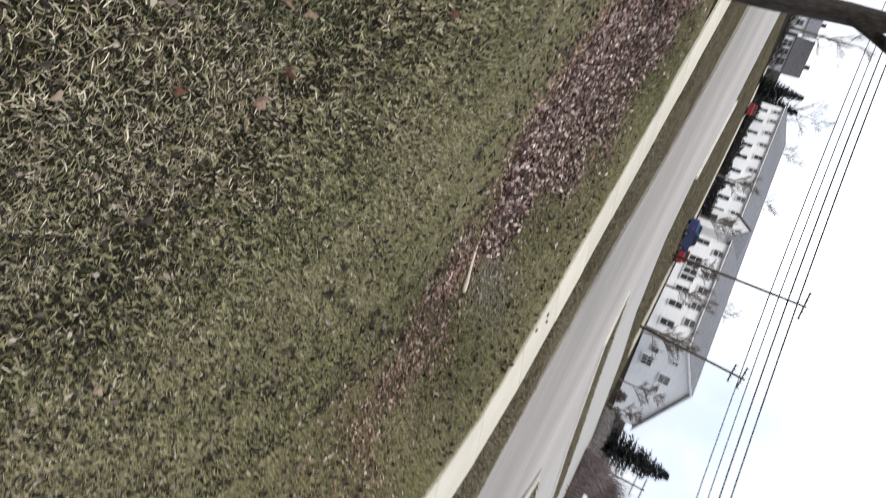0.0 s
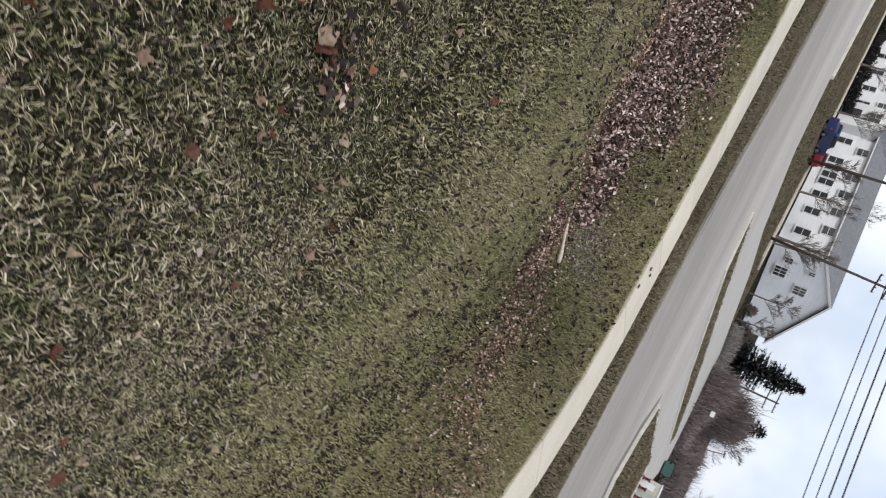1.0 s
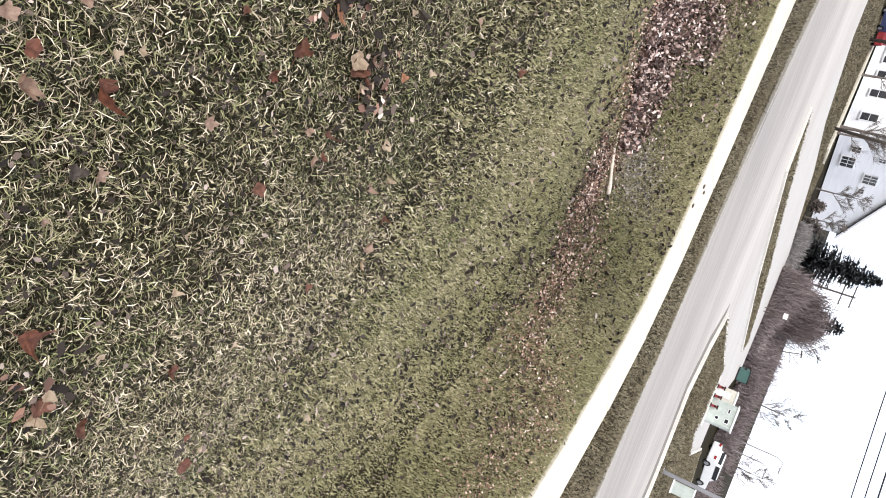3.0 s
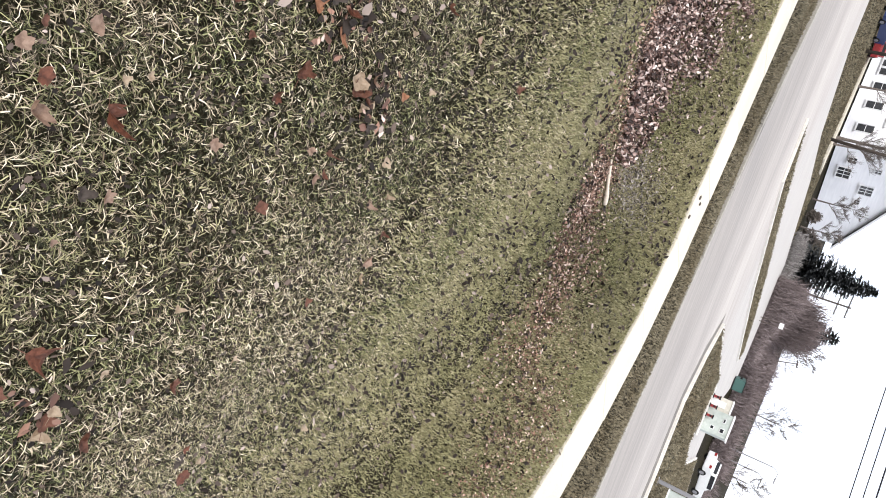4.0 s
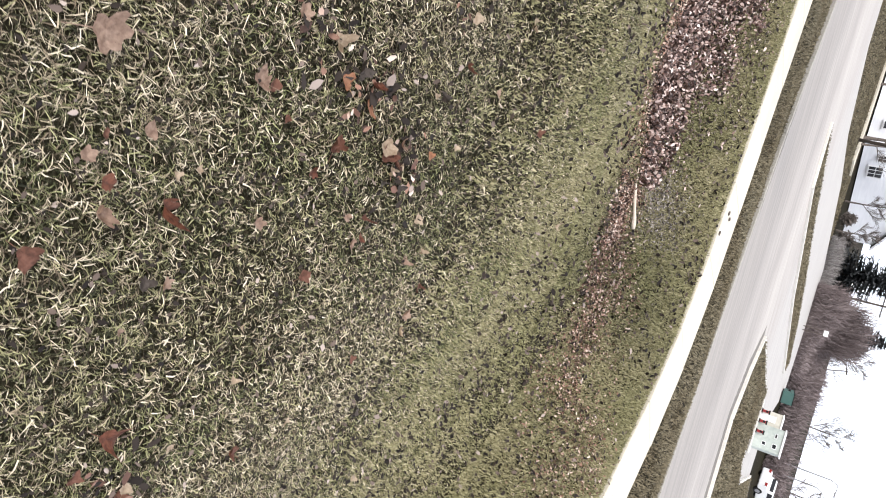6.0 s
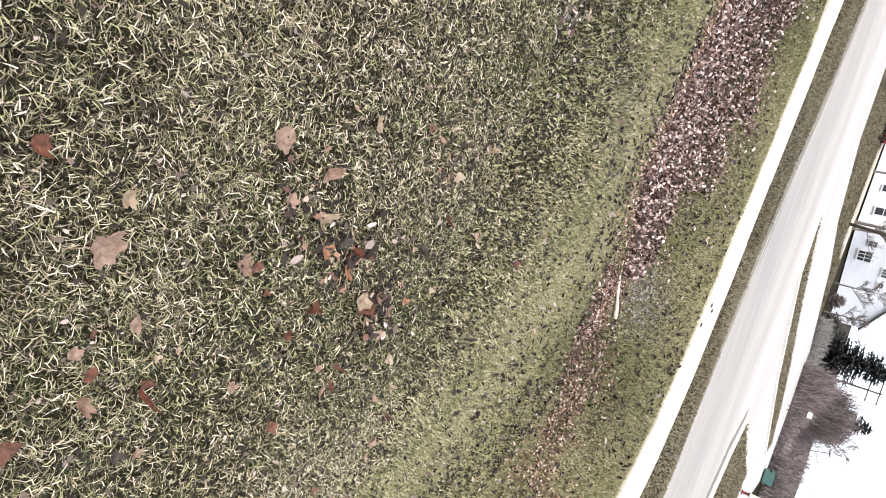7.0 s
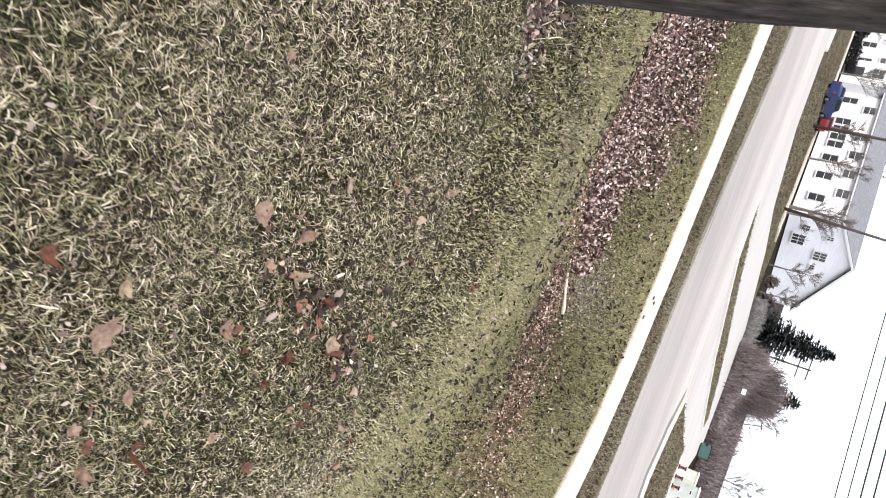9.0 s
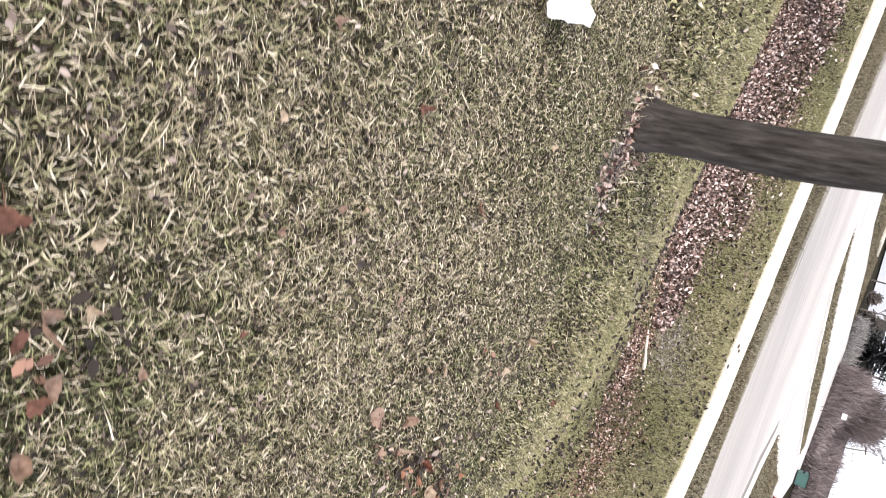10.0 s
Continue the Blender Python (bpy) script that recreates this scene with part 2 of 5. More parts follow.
M_PAPER = two_scale("white_paper", [(0.3, (0.70, 0.69, 0.66)), (0.7, (0.86, 0.85, 0.83))], 30, 6.0, 0.2, (0.8, 0.8, 0.8), 0.7)

# ---- mesh helpers ----
rng = np.random.default_rng(7)


def mesh_ob(name, verts, faces, mat, parent=None, smooth=False):
    me = bpy.data.meshes.new(name)
    me.from_pydata([tuple(v) for v in verts], [], faces)
    me.materials.append(mat)
    if smooth:
        me.shade_smooth()
    me.update()
    ob = new(name, me)
    if parent:
        ob.parent = parent
    return ob


def part(name, bm, mat, parent, label=""):
    me = bpy.data.meshes.new(name)
    bm.to_mesh(me)
    bm.free()
    me.materials.append(mat)
    ob = new(name, me)
    if parent:
        ob.parent = parent
    if label:
        ob["label"] = label
    return ob


def holder(name, m, label, category, group=""):
    ob = new(name)
    ob.matrix_world = m
    return tagged(ob, label, category, group)


def box_bm(size, at=(0, 0, 0), bevel=0.0, bm=None, turn=None):
    bm = bm or bmesh.new()
    m = Matrix.Translation(at) @ (turn or Matrix()) @ Matrix.Diagonal((*size, 1))
    made = bmesh.ops.create_cube(bm, size=1, matrix=m)["verts"]
    if bevel:
        edges = list({e for v in made for e in v.link_edges})
        bmesh.ops.bevel(bm, geom=edges, offset=bevel, segments=2, affect="EDGES", profile=0.6)
    return bm


def tube_data(points, radii, sides=8, cap=True):
    """Verts and faces of a tube along points."""
    vs, fs = [], []
    pts = [Vector(p) for p in points]
    for i, p in enumerate(pts):
        d = (pts[min(i + 1, len(pts) - 1)] - pts[max(i - 1, 0)]).normalized()
        a = d.orthogonal().normalized() if abs(d.z) > 0.99 else d.cross(Vector((0, 0, 1))).normalized()
        b = d.cross(a)
        for k in range(sides):
            w = 2 * math.pi * k / sides
            vs.append(p + (a * math.cos(w) + b * math.sin(w)) * radii[i])
    for i in range(len(pts) - 1):
        for k in range(sides):
            j = (k + 1) % sides
            fs.append((i * sides + k, i * sides + j, (i + 1) * sides + j, (i + 1) * sides + k))
    if cap:
        fs.append(tuple(range(sides))[::-1])
        fs.append(tuple((len(pts) - 1) * sides + k for k in range(sides)))
    return vs, fs


def join_data(parts):
    vs, fs = [], []
    for v, f in parts:
        o = len(vs)
        vs += list(v)
        fs += [tuple(i + o for i in q) for q in f]
    return vs, fs




def indexed_mesh(name, verts, tris, mat):
    """A mesh from arrays of vertices and triangles."""
    me = bpy.data.meshes.new(name)
    me.vertices.add(len(verts))
    me.vertices.foreach_set("co", np.ascontiguousarray(verts, dtype=np.float32).ravel())
    me.loops.add(len(tris) * 3)
    me.loops.foreach_set("vertex_index", np.ascontiguousarray(tris, dtype=np.int32).ravel())
    me.polygons.add(len(tris))
    me.polygons.foreach_set("loop_start", np.arange(len(tris), dtype=np.int32) * 3)
    me.update(calc_edges=True)
    me.materials.append(mat)
    return new(name, me)


# ---- the lie of the land ----
def walk_edge(x):
    """The sidewalk's near edge: y over x."""
    x = np.asarray(x, float)
    c = np.clip(x, -2, 4.5)
    bend = 0.086 * (c + 2) ** 2 + np.where(x > 4.5, 1.118 * (x - 4.5), 0)
    return 12.7 - 0.25 * (x + 2.5) - bend


def walk_slope(x):
    return -0.25 - 0.172 * (np.clip(x, -2, 4.5) + 2)


def walk_gap(x, y):
    """How far in front of the sidewalk's near edge a place lies."""
    return (walk_edge(x) - y) / np.hypot(1, walk_slope(x))


def ease(u):
    u = np.clip(u, 0, 1)
    return u * u * (3 - 2 * u)


def road_edge(x):
    x = np.asarray(x, float)
    return 19.0 - 0.33 * (x + 4.2) + 1.1 * ease((-5.0 - x) / 9.0)


ROAD_Z = -0.92


def land(x, y):
    """Height of the ground: a lawn that falls to a swale, the street beyond."""
    x, y = np.asarray(x, float), np.asarray(y, float)
    s = walk_gap(x, y)
    xc, yc = np.clip(x, -30, 30), np.clip(y, -30, 40)
    lawn = -0.048 * xc - 0.0758 * yc
    a = lawn + (-1.52 - lawn) * ease((8.6 - s) / 6.0)
    b = -0.72 - 0.80 * ease(s / 2.6)
    z = np.where(s > 2.6, a, b)
    over = -s
    z = np.where(over > 0, -0.72 - 0.02 * np.clip(over - 1.8, 0, 30) - 0.20 * ease((over - 3.0) / 2.5), z)
    z = z + 0.35 * ease((y - 50) / 30) * (over > 0)
    ripple = 0.012 * np.sin(1.7 * x + 0.6 * y) * np.sin(1.1 * y - 0.5 * x) + 0.006 * np.sin(5.1 * x + 1.3) * np.sin(4.3 * y)
    return z + ripple * ((over < 0) | (over > 2))


def axis(lo, hi, step, far):
    mid = np.arange(lo, hi + step / 2, step)
    g = step * np.cumsum(1.16 ** np.arange(1, 80))
    g = g[g < far]
    return np.concatenate([lo - g[::-1], mid, hi + g])


def build_ground():
    xs, ys = axis(-15, 6, 0.16, 3000), axis(-3, 20, 0.16, 3000)
    X, Y = np.meshgrid(xs, ys)
    V = np.stack([X, Y, land(X, Y)], -1).reshape(-1, 3)
    nx, ny = len(xs), len(ys)
    i = (np.arange(ny - 1)[:, None] * nx + np.arange(nx - 1)).ravel()
    T = np.concatenate([np.stack([i, i + 1, i + nx + 1], 1), np.stack([i, i + nx + 1, i + nx], 1)])
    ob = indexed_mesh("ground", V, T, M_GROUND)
    ob.data.shade_smooth()
    tagged(ob, "sloping autumn lawn of short olive grass and shade-darkened bare soil", "ground", kind="structure")


build_ground()


# ---- road, kerbs, sidewalk ----
def slab_bm(outline, top, thick):
    """A flat plate with the given plan outline."""
    bm = bmesh.new()
    low = [bm.verts.new((x, y, top - thick)) for x, y in outline]
    high = [bm.verts.new((x, y, top)) for x, y in outline]
    n = len(outline)
    bm.faces.new(high)
    bm.faces.new(low[::-1])
    for k in range(n):
        j = (k + 1) % n
        bm.faces.new((low[k], low[j], high[j], high[k]))
    bmesh.ops.recalc_face_normals(bm, faces=bm.faces)
    return bm


ROAD_OUTLINE = [(-160, float(road_edge(-160))), (-60, float(road_edge(-60))), (-20, float(road_edge(-20))), (0, float(road_edge(0))), (30, float(road_edge(30))), (90, float(road_edge(90))),
                (90, 22), (60, 34), (16, 46), (4, 50), (2.5, 63), (-8.7, 69), (-13.5, 56), (-14.5, 47), (-18, 42), (-24, 43), (-35, 49.5), (-56, 59), (-160, 108)]
road = part("road", slab_bm(ROAD_OUTLINE, ROAD_Z, 0.25), M_ROAD, None)
tagged(road, "wide pale grey worn street surface with faint wheel tracks", "road", kind="structure")

for k in range(-24, 13):
    a, c = Vector((k * 2.0 - 10, 0)), Vector((k * 2.0 - 8, 0))
    a.y, c.y = float(road_edge(a.x)), float(road_edge(c.x))
    d = c - a
    stone = part("kerb", box_bm((d.length - 0.012, 0.17, 0.26), bevel=0.02), M_EDGE, road)
    stone.matrix_world = Matrix.Translation(((a.x + c.x) / 2, (a.y + c.y) / 2 - 0.06, ROAD_Z - 0.11)) @ Matrix.Rotation(math.atan2(d.y, d.x), 4, "Z")


def raised_grass(name, outline, top, label):
    ob = part(name, slab_bm(outline, top, 0.2), M_GROUND, None)
    tagged(ob, label, "grass verge", kind="structure")
    pts = [Vector((*p, 0)) for p in outline]
    for a, b in zip(pts, pts[1:] + pts[:1]):
        d = b - a
        bm = box_bm((d.length + 0.1, 0.16, 0.24), bevel=0.02)
        k = part("kerb", bm, M_KERB, ob)
        k.matrix_world = Matrix.Translation(((a + b) / 2).to_tuple()[:2] + (top - 0.10,)) @ Matrix.Rotation(math.atan2(d.y, d.x), 4, "Z")
    return ob


ISLAND = [(-0.8, 30.6), (0.6, 28.6), (2.4, 26.9), (5.6, 26.9), (30, 20.5), (44, 40), (12, 54), (7.6, 49), (6.7, 40.0), (5.2, 37.3), (1.7, 40.3), (0.9, 36.5)]
STRIP = [(-10.4, 32.2), (-7.6, 32.3), (-5.6, 36.0), (-3.4, 40.2), (-1.2, 46.5), (0.7, 52.0), (0.0, 54.5), (-2.6, 51.0), (-5.0, 45.5), (-7.2, 39.0)]
# dark strip along the island's near side: the kerb's shadow laid down as colour
KERB_SHADE = [(-1.3, 30.5), (0.2, 27.8), (2.1, 26.0), (5.4, 25.9), (28.6, 19.4), (29.6, 20.3), (5.5, 26.7), (2.3, 26.7), (0.5, 28.4), (-0.9, 30.5)]
gutter = part("gutter", slab_bm(KERB_SHADE, ROAD_Z + 0.006, 0.2), M_KERB_SHADE, road)
raised_grass("verge_island", ISLAND, ROAD_Z + 0.09, "grassy island with pale kerbs beside the street")
raised_grass("verge_strip", STRIP, ROAD_Z + 0.09, "narrow grass strip with pale kerbs between two pavements")


def build_sidewalk():
    base = new("sidewalk")
    tagged(base, "curving sidewalk of pale concrete slabs", "sidewalk", kind="structure")
    width, length = 1.42, 1.5
    # stations at even spacing along the near edge
    xs = np.arange(-70, 9, 0.02)
    ys = walk_edge(xs)
    run = np.concatenate([[0], np.cumsum(np.hypot(np.diff(xs), np.diff(ys)))])
    marks = np.arange(0, run[-1], length)
    px, py = np.interp(marks, run, xs), np.interp(marks, run, ys)
    sl = walk_slope(px)
    nx, ny = -sl / np.hypot(1, sl), 1 / np.hypot(1, sl)
    bed_near, bed_far = [], []
    for k in range(len(marks) - 1):
        g = 0.006
        a = Vector((px[k], py[k])); b = Vector((px[k + 1], py[k + 1]))
        d = (b - a).normalized()
        na, nb = Vector((nx[k], ny[k])), Vector((nx[k + 1], ny[k + 1]))
        q = [a + d * g, b - d * g, b + nb * width - d * g, a + na * width + d * g]
        c = sum(q, Vector((0, 0))) / 4
        top = -0.655 + 0.004 * math.sin(k * 2.4)
        bm = slab_bm([(p.x - c.x, p.y - c.y) for p in q], 0.0, 0.10)
        bmesh.ops.bevel(bm, geom=[e for e in bm.edges if all(v.co.z > -0.01 for v in e.verts)], offset=0.012, segments=1, affect="EDGES")
        ob = part("slab", bm, M_CONCRETE, base)
        ob.location = (c.x, c.y, top)
        bed_near.append(a); bed_far.append(a + na * width)
    vs = [(p.x, p.y, -0.685) for p in bed_near] + [(p.x, p.y, -0.685) for p in bed_far]
    n = len(bed_near)
    mesh_ob("joint_bed", vs, [(i, i + 1, n + i + 1, n + i) for i in range(n - 1)], M_JOINT, base)


# ---- grass ----
def blades(name, x, y, length, width, lean, mat, label, lying=0.0, segments=2, level=None):
    """Blades of grass as one mesh: tapered, bent strips at the given places."""
    n = len(x)
    z = land(x, y) if level is None else np.full(n, level)
    th = rng.uniform(0, 2 * np.pi, n)
    ph = th + rng.normal(0, 0.8, n)
    L = length * rng.uniform(0.55, 1.35, n)
    W = width * rng.uniform(0.6, 1.3, n)
    lean = np.clip(lean + rng.normal(0, 0.28, n), 0.05, 1.45)
    flat = rng.random(n) < lying
    lean = np.where(flat, rng.uniform(1.3, 1.52, n), lean)
    dx, dy = np.cos(th) * np.sin(lean), np.sin(th) * np.sin(lean)
    dz = np.cos(lean)
    sx, sy = -np.sin(ph) * W / 2, np.cos(ph) * W / 2
    base = np.stack([x, y, z - 0.004 + flat * 0.018], 1)
    side = np.stack([sx, sy, rng.normal(0, 0.3, n) * W / 2], 1)
    up = np.stack([dx, dy, dz], 1) * L[:, None]
    if segments == 1:
        V = np.stack([base - side, base + side, base + up], 1).reshape(-1, 3)
        T = np.arange(3 * n).reshape(-1, 3)
    else:
        mid, bend = base + up * 0.55, rng.normal(0, 0.22, n)
        droop = np.stack([dx * 0.2 - dy * bend, dy * 0.2 + dx * bend, -0.24 * np.ones(n)], 1) * L[:, None]
        tip = base + up + droop
        tip[:, 2] = np.maximum(tip[:, 2], z + 0.004)
        V = np.stack([base - side, base + side, mid + side * 0.8, mid - side * 0.8, tip], 1).reshape(-1, 3)
        o = np.arange(n)[:, None] * 5
        T = np.concatenate([o + [0, 1, 2], o + [0, 2, 3], o + [3, 2, 4]], 0)
    ob = indexed_mesh(name, V, T, mat)
    return tagged(ob, label, "grass", kind="stuff")


def patchy(x, y, scale, seed):
    """Smooth pseudo-random field from 0 to 1 for clumping."""
    r = np.random.default_rng(seed)
    v = np.zeros_like(x)
    for k in range(6):
        a, p, q = r.uniform(0, 2 * np.pi), r.uniform(0, 6.28), r.uniform(0.7, 1.6) * scale
        v += np.sin((x * np.cos(a) + y * np.sin(a)) * q + p)
    return np.clip(0.5 + v / 5, 0, 1)


def scatter(x0, x1, y0, y1, per_m2, seed):
    r = np.random.default_rng(seed)
    n = int((x1 - x0) * (y1 - y0) * per_m2)
    return r.uniform(x0, x1, n), r.uniform(y0, y1, n)


def build_lawn():
    zones = [(-3.0, 1.5, -0.9, 1.0, 34000, 0.0030, 0.034), (-3.6, 1.9, 1.0, 2.6, 25000, 0.0038, 0.032), (-5.2, 2.4, 2.6, 6.6, 9500, 0.0072, 0.036), (1.5, 5.0, 0.4, 2.6, 5500, 0.0066, 0.038), (2.4, 5.5, 2.6, 6.6, 3800, 0.009, 0.042)]
    for k, (x0, x1, y0, y1, d, w, tall) in enumerate(zones):
        x, y = scatter(x0, x1, y0, y1, d, 20 + k)
        dry = patchy(x, y, 3.0, 3) * 0.5 + patchy(x, y, 13.0, 4) * 0.4
        dry = dry + 0.7 * np.exp(-((x + 1.95) ** 2 + (y - 0.75) ** 2) / 0.45) - 0.25 * ease((y - 1.6) / 1.5)
        thin = patchy(x, y, 8.0, 5) * 0.6 + patchy(x, y, 23.0, 6) * 0.4
        r = np.random.default_rng(40 + k).random(len(x))
        tuft = patchy(x, y, 60.0, 16) * 0.5 + patchy(x, y, 110.0, 17) * 0.5
        keep = r < (0.52 + 0.22 * thin) * (0.62 + 0.62 * tuft)
        high = tall * (0.78 + 0.40 * tuft)
        if k in (2, 4):
            keep &= r < 1.05 - 1.0 * ease((y - 2.9) / 3.7)
        straw = np.random.default_rng(60 + k).random(len(x)) < 0.24 + 0.40 * dry
        g, s = keep & ~straw, keep & straw
        blades("lawn_grass", x[g], y[g], high[g], w, 0.85, M_GREEN, "short trampled olive green lawn grass", 0.14, 2 if k < 2 else 1)
        blades("dry_grass", x[s], y[s], high[s], w * 0.95, 0.95, M_STRAW, "dry straw coloured blades in the lawn", 0.25, 2 if k < 2 else 1)
    # long bleached stalks lying in the trampled grass
    x, y = scatter(-3.0, 1.5, -0.9, 1.9, 130, 44)
    ok = np.random.default_rng(45).random(len(x)) < 1.1 - 0.45 * (y + 0.9)
    blades("dead_stalks", x[ok], y[ok], 0.075, 0.0048, 1.35, M_STRAW, "long bleached stalks lying in the lawn", 0.5)
    # the lawn goes on all round, more coarsely
    for k, (name, mat, d, label) in enumerate((("lawn_grass", M_GREEN, 470, "olive green lawn grass round the tree"), ("dry_grass", M_STRAW, 260, "dry straw coloured grass round the tree"))):
        x, y = scatter(-11, 9, -7, 4.0, d, 36 + 10 * k)
        near = ((x > -3.0) & (x < 1.5) & (y > -0.9)) | ((x > -3.6) & (x < 5.0) & (y > 1.0)) | ((x > 1.5) & (x < 5.0) & (y > 0.4))
        ok = ~near & (walk_gap(x, y) > 0.1)
        blades(name, x[ok], y[ok], 0.055, 0.042, 0.95, mat, label, 0.0, 1)
    # far lawn and swale
    for k, (name, mat, d, w) in enumerate((("lawn_grass", M_FAR_GRASS, 4300, 0.0185), ("dry_grass", M_STRAW, 330, 0.010))):
        x, y = scatter(-13, 5.5, 2.4, 14.8, d, 31 + k)
        s = walk_gap(x, y)
        ok = (s > 0.03) & (s < 11) & (np.random.default_rng(80 + k).random(len(x)) < 0.35 + 0.65 * patchy(x, y, 9.0, 6)) & (np.random.default_rng(90 + k).random(len(x)) < ease((y - 1.7) / 3.4))
        blades(name, x[ok], y[ok], 0.040, w, 0.65, mat, "olive lawn grass of the swale" if k == 0 else "dry blades in the swale's grass", 0.0, 1)
    # thicker grass on the slope below the sidewalk
    x, y = scatter(-9, 5.0, 6.5, 14.5, 3000, 37)
    s = walk_gap(x, y)
    ok = (s > 0.03) & (s < 2.6)
    blades("lawn_grass", x[ok], y[ok], 0.055, 0.022, 0.5, M_FAR_GRASS, "thick olive grass on the slope below the sidewalk", 0.0, 1)
    # strip between sidewalk and street
    x, y = scatter(-22, 9, 8, 26, 480, 33)
    s = walk_gap(x, y)
    ok = (s < -1.45) & (y < road_edge(x) - 0.1)
    blades("verge_grass", x[ok], y[ok], 0.07, 0.032, 0.7, M_VERGE, "olive grass of the strip beside the street", 0.0, 1)
    # the far verge and the islands in the street
    x, y = scatter(-75, -11, 38, 92, 44, 34)
    far_edge = np.where(x < -18, 42 - 0.45 * (x + 18), 42 + (x + 18) * 2.2)
    ok = (y > far_edge + 0.4) & (y < 79.5 - 0.512 * (x + 24.4))
    blades("verge_grass", x[ok], y[ok], 0.11, 0.10, 0.7, M_VERGE, "dull olive grass before the white house", 0.0, 1)
    for outline in (ISLAND, STRIP):
        px, py = np.array(outline).T
        x, y = scatter(px.min(), px.max(), py.min(), py.max(), 160, 35)
        inside = np.zeros(len(x), bool)
        for i in range(len(px)):
            j = i - 1
            cross = ((py[i] > y) != (py[j] > y)) & (x < (px[j] - px[i]) * (y - py[i]) / (py[j] - py[i] + 1e-9) + px[i])
            inside ^= cross
        blades("verge_grass", x[inside], y[inside], 0.10, 0.06, 0.9, M_VERGE, "dull olive grass of a kerbed island", 0.0, 1, ROAD_Z + 0.09)


# ---- fallen leaves ----
def leaf_outline(lobes, depth, seed):
    """A lobed, toothed outline, each leaf a little different."""
    r = random.Random(seed)
    arms = [(0.0, 0.56)] + [(s * (0.95 + 0.95 * k), 0.5 - 0.13 * k) for k in range((lobes - 1) // 2) for s in (-1, 1)]
    arms = [(a + r.uniform(-0.15, 0.15), q * r.uniform(0.75, 1.15)) for a, q in arms]
    pts = []
    n = 26
    for k in range(n):
        a = 2 * math.pi * k / n - math.pi
        rad = 0.2
        for c, q in arms:
            away = abs((a - c + math.pi) % (2 * math.pi) - math.pi)
            rad = max(rad, q * (1 - depth * min(1.0, (away / 0.5)) ** 1.1) if away < 0.62 else 0)
        rad *= r.uniform(0.86, 1.08)
        pts.append((rad * math.cos(a), rad * math.sin(a)))
    return pts


def leaf_bm(size, lobes, depth, curl, seed):
    """A curled leaf blade with a folded midrib and a stalk."""
    r = random.Random(seed)
    bm = bmesh.new()
    out = leaf_outline(lobes, depth, seed)
    c1, c2 = r.uniform(0.4, 1.2) * curl, r.uniform(-0.6, 1.0) * curl

    def lift(x, y):
        return c1 * y * y * 1.6 + c2 * x * x * 1.2 + 0.10 * abs(y) + 0.03 * math.sin(9 * x + seed)

    mid = bm.verts.new((0, 0, 0))
    ring1 = [bm.verts.new((x * 0.55 * size, y * 0.55 * size, lift(x * 0.55, y * 0.55) * size)) for x, y in out]
    ring2 = [bm.verts.new((x * size, y * size, lift(x, y) * size)) for x, y in out]
    n = len(out)
    for k in range(n):
        j = (k + 1) % n
        bm.faces.new((mid, ring1[k], ring1[j]))
        bm.faces.new((ring1[k], ring2[k], ring2[j], ring1[j]))
    # stalk
    w = 0.012 * size
    p = [(-0.06, w), (-0.06, -w), (-0.62, -w * 0.6 + 0.05 * size), (-0.62, w * 0.6 + 0.05 * size)]
    st = [bm.verts.new((x * size if i > -1 else x, y if i < 2 else y, (0.01 if i < 2 else 0.05) * size)) for i, (x, y) in enumerate(p)]
    bm.faces.new(st)
    bmesh.ops.solidify(bm, geom=bm.faces[:], thickness=0.004 * size)
    return bm


def lay_leaves(mat, label, lobes, depth, curl, spots, seed):
    """Single leaves on the lawn; spots: x, y, size."""
    for x, y, size in spots:
        seed += 1
        r = random.Random(seed)
        ob = part("fallen_leaf", leaf_bm(size, lobes, depth, curl * r.uniform(0.5, 1.3), seed), mat, None)
        z = float(land(x, y)) + 0.027
        if size > 0.14:
            turn = Matrix.Rotation(1.9, 4, "Z") @ Matrix.Rotation(0.12, 4, "X") @ Matrix.Diagonal((1.15, 0.95, 1, 1))
        else:
            turn = Matrix.Rotation(r.uniform(0, 6.28), 4, "Z") @ Matrix.Rotation(r.uniform(-0.4, 0.4), 4, "X") @ Matrix.Rotation(r.uniform(-0.35, 0.35), 4, "Y")
        ob.matrix_world = Matrix.Translation((x, y, z)) @ turn
        tagged(ob, label, "leaf", "leaves on the lawn")


